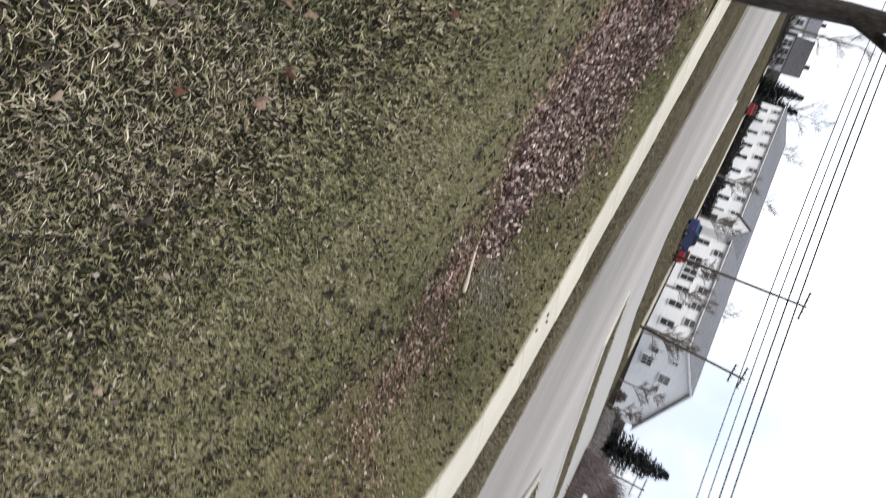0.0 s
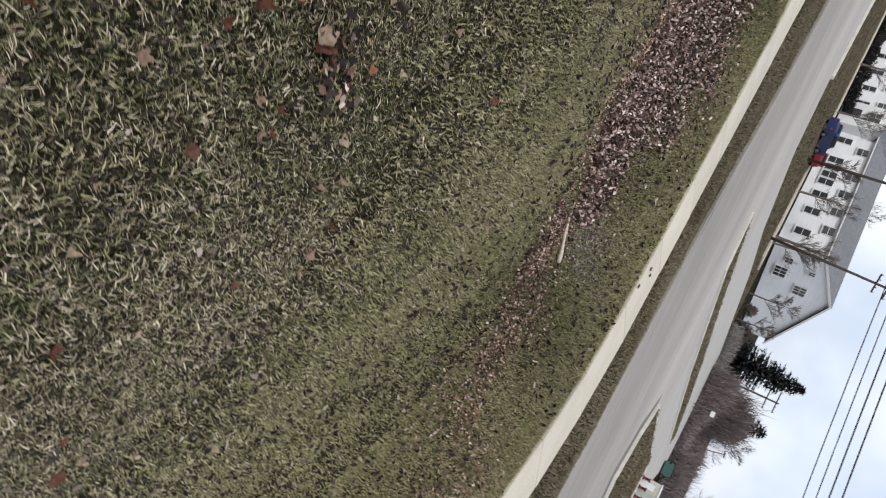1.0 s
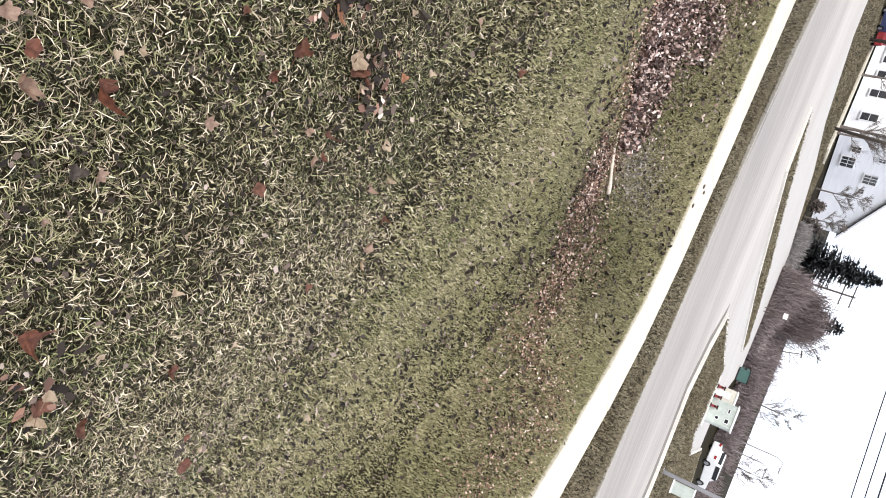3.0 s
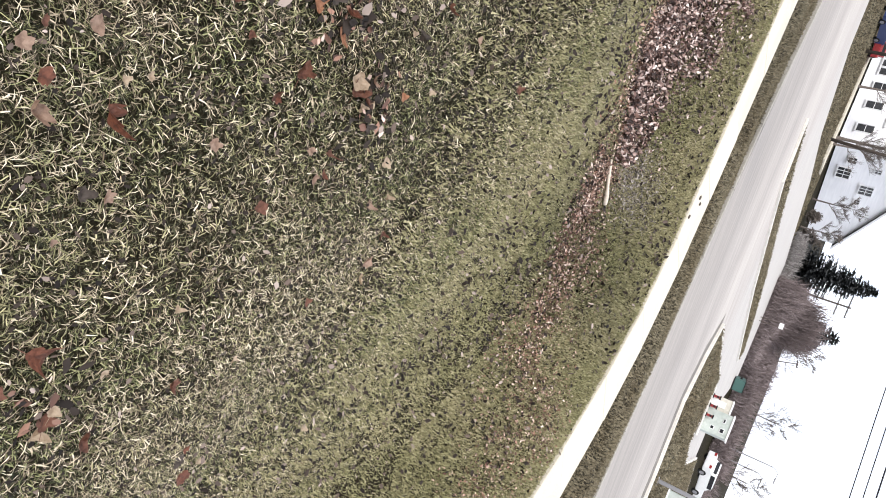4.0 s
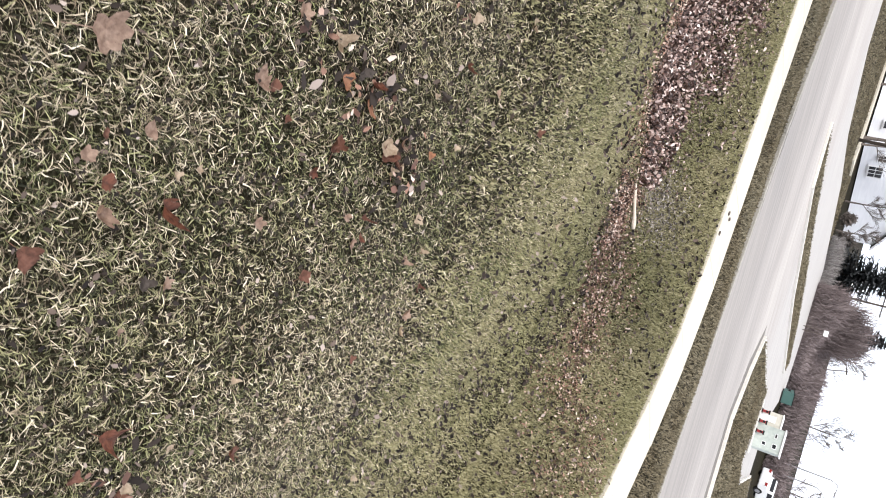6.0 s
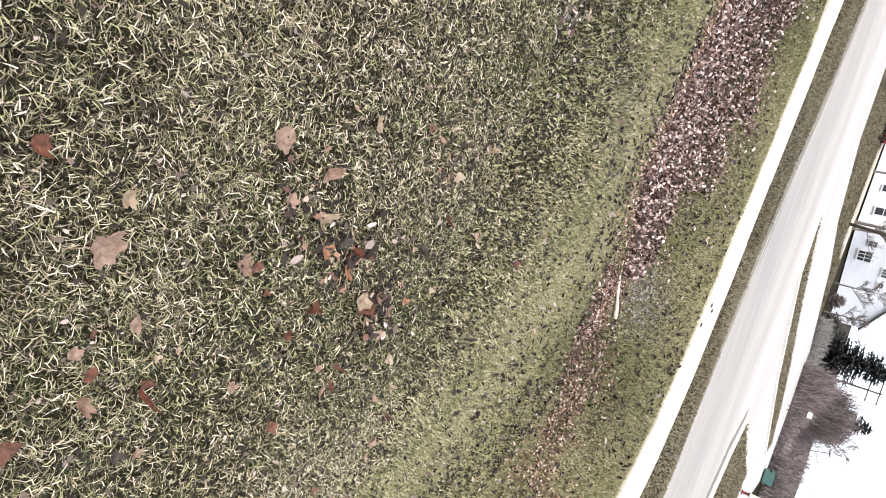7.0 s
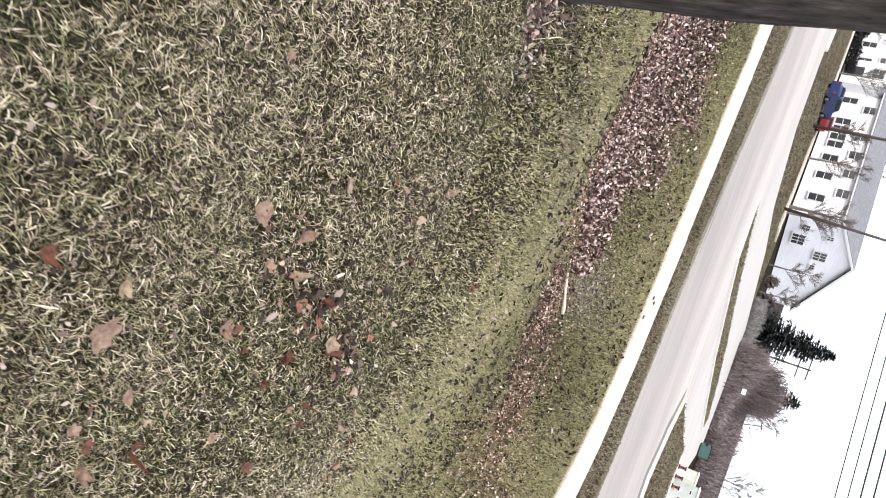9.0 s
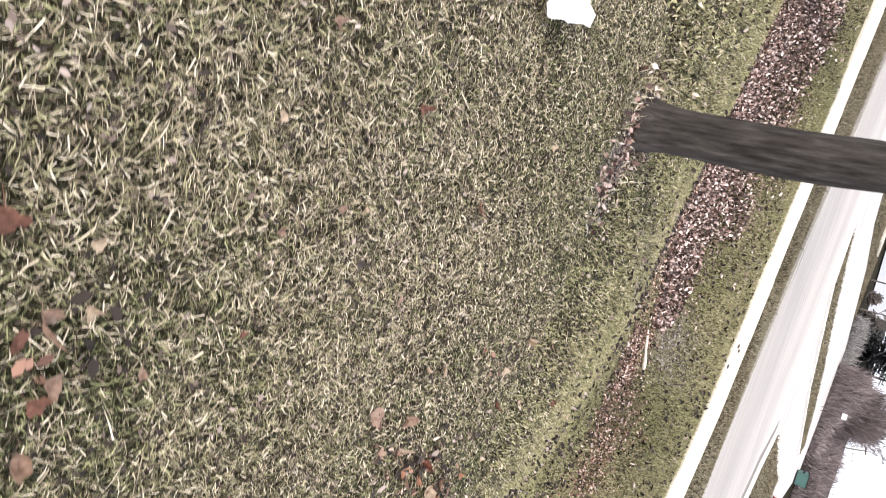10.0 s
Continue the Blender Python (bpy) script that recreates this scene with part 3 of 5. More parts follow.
def litter(name, x, y, size, mat, label, lift=0.03, tilt=0.7):
    """Many small curled leaves as one mesh."""
    n = len(x)
    z = land(x, y) + rng.uniform(0.0, 1.0, n) * lift + 0.012
    out = np.array([(-0.55, 0, 0.10), (-0.2, -0.30, 0.16), (0.25, -0.26, 0.14), (0.6, 0.02, 0.14), (0.22, 0.30, 0.15), (-0.22, 0.26, 0.17), (0.0, 0.0, 0.0)])
    P = np.repeat(out[None], n, 0) * rng.uniform(0.75, 1.25, (n, 7, 1))
    P[:, :, 2] *= rng.uniform(-1.2, 1.8, (n, 1))
    P *= (size * rng.uniform(0.55, 1.35, n))[:, None, None]
    a, b, c = rng.uniform(0, 6.28, n), rng.normal(0, tilt, n), rng.normal(0, tilt, n)

    def spin(P, i, j, w):
        u, v = P[:, :, i].copy(), P[:, :, j].copy()
        P[:, :, i] = u * np.cos(w)[:, None] - v * np.sin(w)[:, None]
        P[:, :, j] = u * np.sin(w)[:, None] + v * np.cos(w)[:, None]

    spin(P, 1, 2, b), spin(P, 0, 2, c), spin(P, 0, 1, a)
    P += np.stack([x, y, z], 1)[:, None]
    o = np.arange(n)[:, None] * 7
    T = np.concatenate([o + [6, k, (k + 1) % 6] for k in range(6)], 0)
    return tagged(indexed_mesh(name, P.reshape(-1, 3), T, mat), label, "leaves", kind="stuff")


def build_litter():
    # the dense drift along the swale, widening away from the stick
    r = np.random.default_rng(5)
    n = 176000
    x = r.uniform(-17, -1.9, n)
    y = r.uniform(7, 17, n)
    s = walk_gap(x, y)
    u = (-2.15 - x)
    inner = 2.15 - 0.30 * ease(u / 1.6) - 0.62 * ease((u - 1.2) / 2.0)
    outer = 2.80 + 1.55 * ease(u / 1.8) - 0.9 * ease((u - 3.4) / 3.0)
    mid, half = (inner + outer) / 2, (outer - inner) / 2
    edge = np.abs(s - mid) / half + 0.30 * (patchy(x, y, 4.0, 8) - 0.5) + np.abs(r.normal(0, 0.14, n))
    ok = (edge < 1.05) & (x < -2.1 - 0.25 * patchy(x, y, 6, 9))
    litter("leaf_drift", x[ok], y[ok], 0.062, M_LITTER, "dense drift of curled mauve brown fallen leaves in the swale", 0.13, 0.85)
    away = inner - s
    ok = (away > -0.1) & (x < -2.2) & (s > 0.25) & (r.random(n) < 0.22 * np.exp(-np.clip(away, 0, 9) / 0.4))
    litter("leaf_fringe", x[ok], y[ok], 0.06, M_LITTER, "loose mauve brown leaves beside the drift", 0.03, 0.5)
    # grey brown crumbs on the bare slope between the drift and the sidewalk
    m = 26000
    cx, cy = r.uniform(-15, -2.2, m), r.uniform(7, 17, m)
    cs = walk_gap(cx, cy)
    gap = 2.15 - 0.30 * ease((-2.15 - cx) / 1.6) - 0.62 * ease((-3.35 - cx) / 2.0) - cs
    ok = (gap > -0.1) & (cs > 0.15) & (r.random(m) < 0.95 * np.exp(-np.clip(gap, 0, 9) / 0.75) * (0.4 + 0.6 * patchy(cx, cy, 3.0, 28)))
    litter("leaf_crumbs", cx[ok], cy[ok], 0.05, M_SLOPE_CRUMB, "grey brown crumbled leaves on the slope beside the drift", 0.05, 0.4)
    # reddish, thinner fringe on the lawn side, and the thin trail
    n = 760000
    x = r.uniform(-13, 3.0, n)
    y = r.uniform(5, 15, n)
    s = walk_gap(x, y)
    u = (-2.15 - x)
    outer = 2.80 + 1.55 * ease(u / 1.8) - 0.9 * ease((u - 3.4) / 3.0)
    away = s - outer
    fringe = (x < -2.0) & (away > -0.3) & (r.random(n) < 0.17 * (0.3 + patchy(x, y, 3.5, 33)) * np.exp(-np.clip(away, 0, 9) / 0.75))
    m = 2.90 - 0.95 * ease((x + 2.0) / 2.2) - 1.0 * ease((x - 0.5) / 1.6)
    trail = (x > -2.1) & (x < 2.9) & (np.abs(s - m - 0.1) < 0.95 * r.random(n)) & (r.random(n) < (0.80 - 0.11 * (x + 2)) * (1 - 0.25 * ease((x + 1.2) / 2.0)) * (0.25 + 0.75 * patchy(x, y, 5, 12)))
    ok = fringe | trail
    litter("leaf_trail", x[ok], y[ok], 0.034, M_LITTER_RED, "thin trail of rust brown fallen leaves through the swale", 0.085, 0.6)
    # grey crumbs on the bare ground beside the stick
    n = 2600
    x, y = r.normal(-2.0, 0.36, n), r.normal(10.75, 0.36, n)
    litter("leaf_crumbs", x, y, 0.036, M_GREY_CRUMB, "grey crumbled leaves on bare ground", 0.02, 0.4)
    # dark pieces that stand for small leaves and for the shadows of leaves
    n = 17000
    x, y = r.uniform(-10, 3.5, n), r.uniform(1.8, 13, n)
    s = walk_gap(x, y)
    ok = (s > 0.2) & (s < 10) & (r.random(n) < 0.25 + 0.6 * patchy(x, y, 2.0, 15))
    litter("scattered_specks", x[ok], y[ok], 0.026 + 0.0060 * np.clip(y[ok] - 2, 0, 8), M_CRUMB, "small dark leaves and leaf shadow specks scattered over the lawn", 0.065, 0.5)
    n = 2600
    x, y = r.uniform(-9, 4.0, n), r.uniform(6.5, 14.5, n)
    s = walk_gap(x, y)
    ok = (s > 0.1) & (s < 2.6) & (r.random(n) < 0.2 + 0.7 * patchy(x, y, 2.6, 25))
    litter("scattered_specks", x[ok], y[ok], 0.044, M_CRUMB, "small dark and pale leaves strewn below the sidewalk", 0.055, 0.5)
    n = 6500
    x, y = r.uniform(-3, 1.8, n), r.uniform(-0.8, 3.4, n)
    litter("leaf_crumbs", x, y, 0.018, M_CRUMB, "crumbled bits of brown leaf between the blades", 0.025, 0.5)


def build_clusters():
    """Heaps of torn and rotting leaves pressed into the lawn."""
    r = np.random.default_rng(77)
    for x, y, reach, n in ((-0.58, 1.98, 0.085, 46), (-0.50, 2.12, 0.06, 20), (-0.74, 1.60, 0.075, 36), (-0.80, 1.72, 0.06, 20), (-0.86, 1.30, 0.09, 26), (-1.30, 2.10, 0.10, 18), (0.62, 1.06, 0.07, 18), (-1.18, -0.46, 0.07, 9)):
        px, py = x + r.normal(0, reach, n), y + r.normal(0, reach, n)
        half = n * 3 // 5
        litter("leaf_heap", px[:half], py[:half], 0.042, M_CRUMB, "dark rotting leaves pressed into the lawn", 0.03, 0.35)
        litter("leaf_heap", px[half:], py[half:], 0.036, M_LITTER_RED, "torn rust brown leaves pressed into the lawn", 0.04, 0.35)


def build_stick():
    a, b = Vector((-1.48, 10.0)), Vector((-2.08, 9.60))
    pts, rad = [], []
    for k in range(13):
        t = k / 12
        p = a.lerp(b, t)
        pts.append((p.x, p.y + 0.010 * math.sin(4 * t), -1.405 - 0.035 * t + 0.006 * math.sin(7 * t)))
        rad.append(0.030 - 0.010 * t + 0.004 * math.sin(11 * t))
    ob = mesh_ob("stick", *tube_data(pts, rad, 10), M_STICK, smooth=True)
    tagged(ob, "pale peeled wooden stick lying at the leaf drift's end", "stick")


# ---- trees ----
def trunk_data(path, radii, sides, rough, seed, flare=0.0):
    vs, fs = tube_data(path, radii, sides)
    z0 = path[0][2]
    out = []
    for i, v in enumerate(vs):
        ring = i // sides
        c = Vector(path[ring])
        d = v - c
        w = math.atan2(d.y, d.x)
        k = 1 + rough * noise.noise(Vector((math.cos(w) * 4, math.sin(w) * 4, v.z * 1.3 + seed))) + rough * 0.7 * noise.noise(Vector((math.cos(w) * 11, math.sin(w) * 11, v.z * 3 + seed)))
        hgt = max(0.0, 1 - (v.z - z0) / 0.35)
        k += flare * hgt ** 2 * (1 + 0.6 * math.sin(w * 5 + seed))
        out.append(c + d * k)
    return out, fs


def limb_data(start, way, length, r0, depth, rnd, out, twigs=True):
    """A bare limb that forks; adds tubes to out."""
    p, d = Vector(start), Vector(way).normalized()
    pts, rad = [p.copy()], [r0]
    n = 5 if depth > 0 else 2
    for k in range(n):
        d = (d + Vector((rnd.uniform(-1, 1), rnd.uniform(-1, 1), rnd.uniform(-0.5, 0.8))) * 0.18).normalized()
        p = p + d * (length / n)
        pts.append(p.copy())
        rad.append(max(r0 * (1 - 0.75 * (k + 1) / n), 0.011))
    out.append(tube_data(pts, rad, 5 if depth > 1 else 3, False))
    if depth > 0:
        for k in range(1, n + 1):
            for _ in range(2 if depth > 1 else 3):
                side = Vector((rnd.uniform(-1, 1), rnd.uniform(-1, 1), rnd.uniform(-0.2, 0.9))).normalized()
                limb_data(pts[k], (d + side * 1.1), length * rnd.uniform(0.35, 0.6), rad[k] * 0.6, depth - 1, rnd, out)


def bare_tree(x, y, height, r0, seed, label, z=None, depth=2, limbs=7, crown_from=0.35, mat=None, lean=(0, 0)):
    rnd = random.Random(seed)
    z = float(land(x, y)) - 0.05 if z is None else z
    tree = holder("tree", Matrix.Translation((x, y, z)), label, "tree", "bare trees")
    n = 24
    path = [(lean[0] * t * height + 0.02 * height * math.sin(3 * t + seed) * t, lean[1] * t * height, height * t) for t in np.linspace(0, 1, n)]
    rad = [r0 * (1 - 0.88 * t) for t in np.linspace(0, 1, n)]
    mesh_ob("trunk", *trunk_data(path, rad, 12, 0.12, seed, 0.5), mat or M_TWIG, tree, True)
    out = []
    for k in range(limbs):
        t = crown_from + (0.95 - crown_from) * k / max(limbs - 1, 1)
        i = int(t * (n - 1))
        a = k * 2.4 + rnd.uniform(-0.4, 0.4)
        limb_data(path[i], (math.cos(a), math.sin(a), rnd.uniform(0.4, 1.1)), height * rnd.uniform(0.28, 0.45) * (1.15 - t * 0.6), rad[i] * 0.55, depth, rnd, out)
    crown = mesh_ob("crown", *join_data(out), mat or M_TWIG, tree)
    return tree


def near_tree():
    """The dark trunk on the lawn."""
    x, y = -3.0, 2.72
    z = float(land(x, y)) - 0.06
    tree = holder("tree", Matrix.Translation((x, y, z)), "lawn tree with a thick dark furrowed trunk", "tree", "lawn trees")
    hs = np.concatenate([np.linspace(0, 0.6, 16), np.linspace(0.66, 3.6, 60)])
    path = [(0.01 * math.sin(2 * h) - 0.05 * max(0.0, h - 1.0), 0.008 * h, h) for h in hs]
    rad = [0.142 + 0.02 * math.exp(-h / 0.12) - 0.006 * h for h in hs]
    mesh_ob("trunk", *trunk_data(path, rad, 56, 0.075, 3, 0.35), M_BARK, tree, True)
    rnd = random.Random(4)
    out = []
    for k in range(6):
        a = k * 1.05
        limb_data(path[-1 - k * 3], (math.cos(a), math.sin(a), 1.3), rnd.uniform(1.6, 2.4), 0.075, 2, rnd, out)
    mesh_ob("crown", *join_data(out), M_BARK, tree)
    # twiggy debris and dead leaves at the foot
    r = np.random.default_rng(12)
    n = 420
    a, d = r.uniform(0, 6.28, n), 0.15 + np.abs(r.normal(0, 0.17, n))
    bx, by = x + np.cos(a) * d, y + np.sin(a) * d
    blades("foot_grass", bx, by, 0.11, 0.006, 0.5, M_STRAW, "long dry grass round the foot of the trunk", 0.25)
    # a patch of grey dead stalks and leaves beside the foot
    px, py = x + 0.30 + r.normal(0, 0.19, 520), y - 0.16 + r.normal(0, 0.10, 520)
    blades("dead_stalks", px, py, 0.07, 0.005, 0.9, M_PALE_TWIG, "grey dead stalks in a patch beside the trunk", 0.4)
    litter("foot_leaves", px[:260], py[:260], 0.036, M_LITTER, "grey brown dead leaves in a patch beside the trunk", 0.04, 0.7)
    litter("foot_leaves", bx[:90], by[:90], 0.05, M_LITTER, "grey dead leaves caught at the trunk", 0.03, 0.6)


def spruce(x, y, height, radius, seed, label):
    """A dark spruce: trunk and whorls of drooping needled boughs."""
    rnd = random.Random(seed)
    z = float(land(x, y)) - 0.1
    tree = holder("spruce", Matrix.Translation((x, y, z)), label, "tree", "spruces")
    mesh_ob("trunk", *tube_data([(0, 0, 0), (0, 0, height * 0.5), (0, 0, height)], [height * 0.022, height * 0.012, 0.01], 8), M_BARK, tree)
    V, T = [], []
    levels = int(height * 4.2)
    for i in range(levels):
        t = i / levels
        h = height * (0.06 + 0.94 * t)
        reach = radius * (1 - t) ** 0.85 * rnd.uniform(0.75, 1.15) + 0.08
        for k in range(18):
            a = rnd.uniform(0, 2 * math.pi)
            long = reach * rnd.uniform(0.55, 1.12)
            steps = max(3, int(long / 0.16))
            for q in range(steps):
                f = (q + 0.6) / steps
                c = Vector((math.cos(a) * long * f, math.sin(a) * long * f, h - 0.35 * long * f + 0.22 * long * f * f))
                for _ in range(2):
                    d = Vector((math.cos(a) + rnd.uniform(-0.9, 0.9), math.sin(a) + rnd.uniform(-0.9, 0.9), rnd.uniform(-0.55, 0.35))).normalized()
                    w = d.cross(Vector((rnd.uniform(-0.4, 0.4), rnd.uniform(-0.4, 0.4), 1))).normalized()
                    s = rnd.uniform(0.30, 0.55)
                    o = len(V)
                    V += [c - w * s * 0.30, c + w * s * 0.30, c + d * s]
                    T.append((o, o + 1, o + 2))
    mesh_ob("crown", V, T, M_NEEDLE, tree)


def thicket(name, x0, x1, y0, y1, height, count, seed, label, mat=None, twig=0.02):
    """A bank of brush: thousands of thin leaning stems as one mesh."""
    r = np.random.default_rng(seed)
    x, y = r.uniform(x0, x1, count), r.uniform(y0, y1, count)
    tall = height * (0.35 + 0.65 * patchy(x, y, 0.5, seed)) * r.uniform(0.25, 1.05, count)
    z = land(x, y) + r.uniform(0, 0.75, count) * tall
    L = tall * r.uniform(0.12, 0.38, count) + 0.12
    a, b = r.uniform(0, 6.28, count), r.uniform(0.1, 1.4, count)
    d = np.stack([np.cos(a) * np.sin(b), np.sin(a) * np.sin(b), np.cos(b)], 1) * L[:, None]
    p = np.stack([x, y, z], 1)
    w = np.stack([-np.sin(a), np.cos(a), np.zeros(count)], 1) * twig
    u = np.stack([np.ones(count), np.zeros(count), np.zeros(count)], 1) * twig
    V = np.stack([p - w, p + w, p + d, p - u, p + u, p + d], 1).reshape(-1, 3)
    T = np.arange(6 * count).reshape(-1, 3)
    return tagged(indexed_mesh(name, V, T, mat or M_BRUSH), label, "bushes", kind="stuff")


def shrub(name, x, y, w, h, seed, mat, label, group="shrubs"):
    """A shrub of many small leaves round stems."""
    r = np.random.default_rng(seed)
    z = float(land(x, y))
    ob = holder(name, Matrix.Translation((x, y, z)), label, "shrub", group)
    n = 700
    u = r.normal(0, 1, (n, 3))
    u /= np.linalg.norm(u, axis=1)[:, None]
    p = u * (r.random(n) ** 0.4)[:, None] * np.array([w / 2, w / 2, h / 2]) * (0.8 + 0.4 * patchy(u[:, 0] * 3, u[:, 2] * 3, 1.5, seed))[:, None]
    p[:, 2] += h * 0.52
    q = r.normal(0, 1, (n, 3, 3)) * 0.11
    V = (p[:, None] + q).reshape(-1, 3)
    crown = indexed_mesh("leaves", V, np.arange(3 * n).reshape(-1, 3), mat)
    crown.parent = ob
    rnd = random.Random(seed)
    stems = [tube_data([(0, 0, -0.05), (rnd.uniform(-0.3, 0.3) * w, rnd.uniform(-0.3, 0.3) * w, h * 0.6)], [0.03, 0.008], 4) for _ in range(6)]
    mesh_ob("stem", *join_data(stems), M_TWIG, ob)
    return ob


# ---- buildings ----
def window_thing(parent, x, z, w, h, y=0.0, face=-1, bars=1):
    """A window in a wall along local x that faces local -y."""
    win = part("window", box_bm((w, 0.05, h), (x, y + face * 0.03, z)), M_GLASS, parent, "dark glass")
    fr = bmesh.new()
    t = 0.05
    for dx, dz, sx, sz in ((0, h / 2 + t / 2, w + 2 * t, t), (0, -h / 2 - t / 2, w + 2 * t, t), (w / 2 + t / 2, 0, t, h), (-w / 2 - t / 2, 0, t, h)):
        box_bm((sx, 0.14, sz), (x + dx, y + face * 0.06, z + dz), bm=fr)
    f = part("window_frame", fr, M_TRIM, win)
    b = bmesh.new()
    box_bm((w, 0.09, 0.05), (x, y + face * 0.035, z), bm=b)
    for k in range(bars):
        box_bm((0.06, 0.09, h), (x - w / 2 + w * (k + 1) / (bars + 1), y + face * 0.035, z), bm=b)
    part("glazing_bar", b, M_TRIM, win)
    part("window_sill", box_bm((w + 0.3, 0.24, 0.07), (x, y + face * 0.10, z - h / 2 - 0.13)), M_TRIM, win)
    return win


def long_house():
    """The long white two-storey block with a grey gabled roof."""
    corner = Vector((-24.4, 81.4))
    run = Vector((-0.89, 0.456)).normalized()
    z0 = -0.62
    length, depth, eave, ridge = 64.0, 13.4, 5.05, 7.45
    house = new("apartment_house")
    house.location = (corner.x, corner.y, z0)
    house.rotation_euler = (0, 0, math.atan2(-run.y, -run.x))
    tagged(house, "long white two-storey apartment house with grey gabled roof", "house")
    # the front runs along local -x
    L, D = length, depth
    rear, low = 17.5, 2.95
    vs = [(0, 0, -0.4), (-L, 0, -0.4), (-L, rear, -0.4), (0, rear, -0.4), (0, 0, eave), (-L, 0, eave), (-L, rear, low), (0, rear, low), (0, D / 2, ridge), (-L, D / 2, ridge)]
    fs = [(0, 4, 5, 1), (1, 5, 9, 6, 2), (2, 6, 7, 3), (3, 7, 8, 4, 0), (4, 8, 9, 5), (7, 6, 9, 8), (0, 1, 2, 3)]
    mesh_ob("wall", vs, fs, M_SIDING, house)
    o, t = 0.45, 0.16
    drop = o * (ridge - eave) / (D / 2)
    rv, rf = [], []
    for side in (0, 1):
        ye, yr = (-o, D / 2) if side == 0 else (rear + o, D / 2)
        ze = eave - drop if side == 0 else low - drop
        q = [(o, ye, ze), (-L - o, ye, ze), (-L - o, yr, ridge), (o, yr, ridge)]
        k = len(rv)
        rv += [(x, y, z + 0.02) for x, y, z in q] + [(x, y, z + 0.02 + t) for x, y, z in q]
        rf += [tuple(k + i for i in f) for f in ((0, 1, 2, 3), (7, 6, 5, 4), (0, 4, 5, 1), (1, 5, 6, 2), (2, 6, 7, 3), (3, 7, 4, 0))]
    mesh_ob("roof", rv, rf, M_ROOF, house)
    # white barge boards on the gable end
    for ya, za in ((-o, eave - drop), (rear + o, low - drop)):
        d = Vector((0, D / 2 - ya, ridge - za))
        bm = box_bm((0.06, d.length, 0.24))
        b = part("barge_board", bm, M_TRIM, house)
        b.matrix_local = Matrix.Translation((o + 0.05, (ya + D / 2) / 2, (ridge + za) / 2)) @ Matrix.Rotation(math.atan2(d.z, d.y), 4, "X")
    part("gutter", box_bm((L, 0.14, 0.14), (-L / 2, -o - 0.08, eave - drop)), M_TRIM, house)
    for s in (2.6, 6.2, 9.2, 11.6, 13.0, 14.4, 15.8, 19.8, 28.0, 31.5, 35.5, 39.5, 44.0, 48.0, 52.5, 57.0, 61.0):
        window_thing(house, -s, 1.6, 1.1, 1.6, bars=0)
    for s in (4.0, 7.2, 10.4, 13.6, 18.5, 28.4, 32.5, 36.8, 41.0, 45.2, 49.4, 53.6, 58.0, 61.5):
        window_thing(house, -s, 3.95, 1.3, 1.2, bars=0)
    # gable end windows and vent
    for y, z, w, h in ((2.2, 1.6, 0.9, 0.8), (4.4, 1.2, 1.7, 1.3), (6.4, 3.9, 1.5, 1.3), (3.0, 4.3, 0.6, 0.6), (8.6, 3.5, 0.8, 0.5)):
        window_thing(house, y, z, w, h, bars=2 if w > 1.2 else 1).rotation_euler = (0, 0, math.pi / 2)
    # entrance with its own small white gable
    gx, gw = -23.8, 4.8
    gv = [(gx - gw / 2, -1.4, -0.3), (gx + gw / 2, -1.4, -0.3), (gx + gw / 2, -1.4, 4.6), (gx - gw / 2, -1.4, 4.6), (gx, -1.4, 6.6),
          (gx - gw / 2, 0.1, -0.3), (gx + gw / 2, 0.1, -0.3), (gx + gw / 2, 0.8, 4.6), (gx - gw / 2, 0.8, 4.6), (gx, 3.6, 6.6)]
    mesh_ob("porch_wall", gv, [(0, 1, 2, 4, 3), (1, 6, 7, 2), (5, 0, 3, 8)], M_TRIM, house)
    mesh_ob("porch_roof", [(gx - gw / 2 - 0.3, -1.7, 4.4), (gx, -1.7, 6.72), (gx + gw / 2 + 0.3, -1.7, 4.4), (gx - gw / 2 - 0.3, 1.0, 4.45), (gx, 3.9, 6.75), (gx + gw / 2 + 0.3, 1.0, 4.45)], [(0, 1, 4, 3), (1, 2, 5, 4)], M_ROOF, house)
    door = part("door", box_bm((1.8, 0.12, 2.2), (gx, -1.45, 0.9)), M_GLASS, house, "dark glazed entrance door")
    part("door_frame", box_bm((2.2, 0.08, 2.5), (gx, -1.42, 1.0)), M_TRIM, door)
    window_thing(house, gx, 3.6, 1.8, 1.3, -1.4)


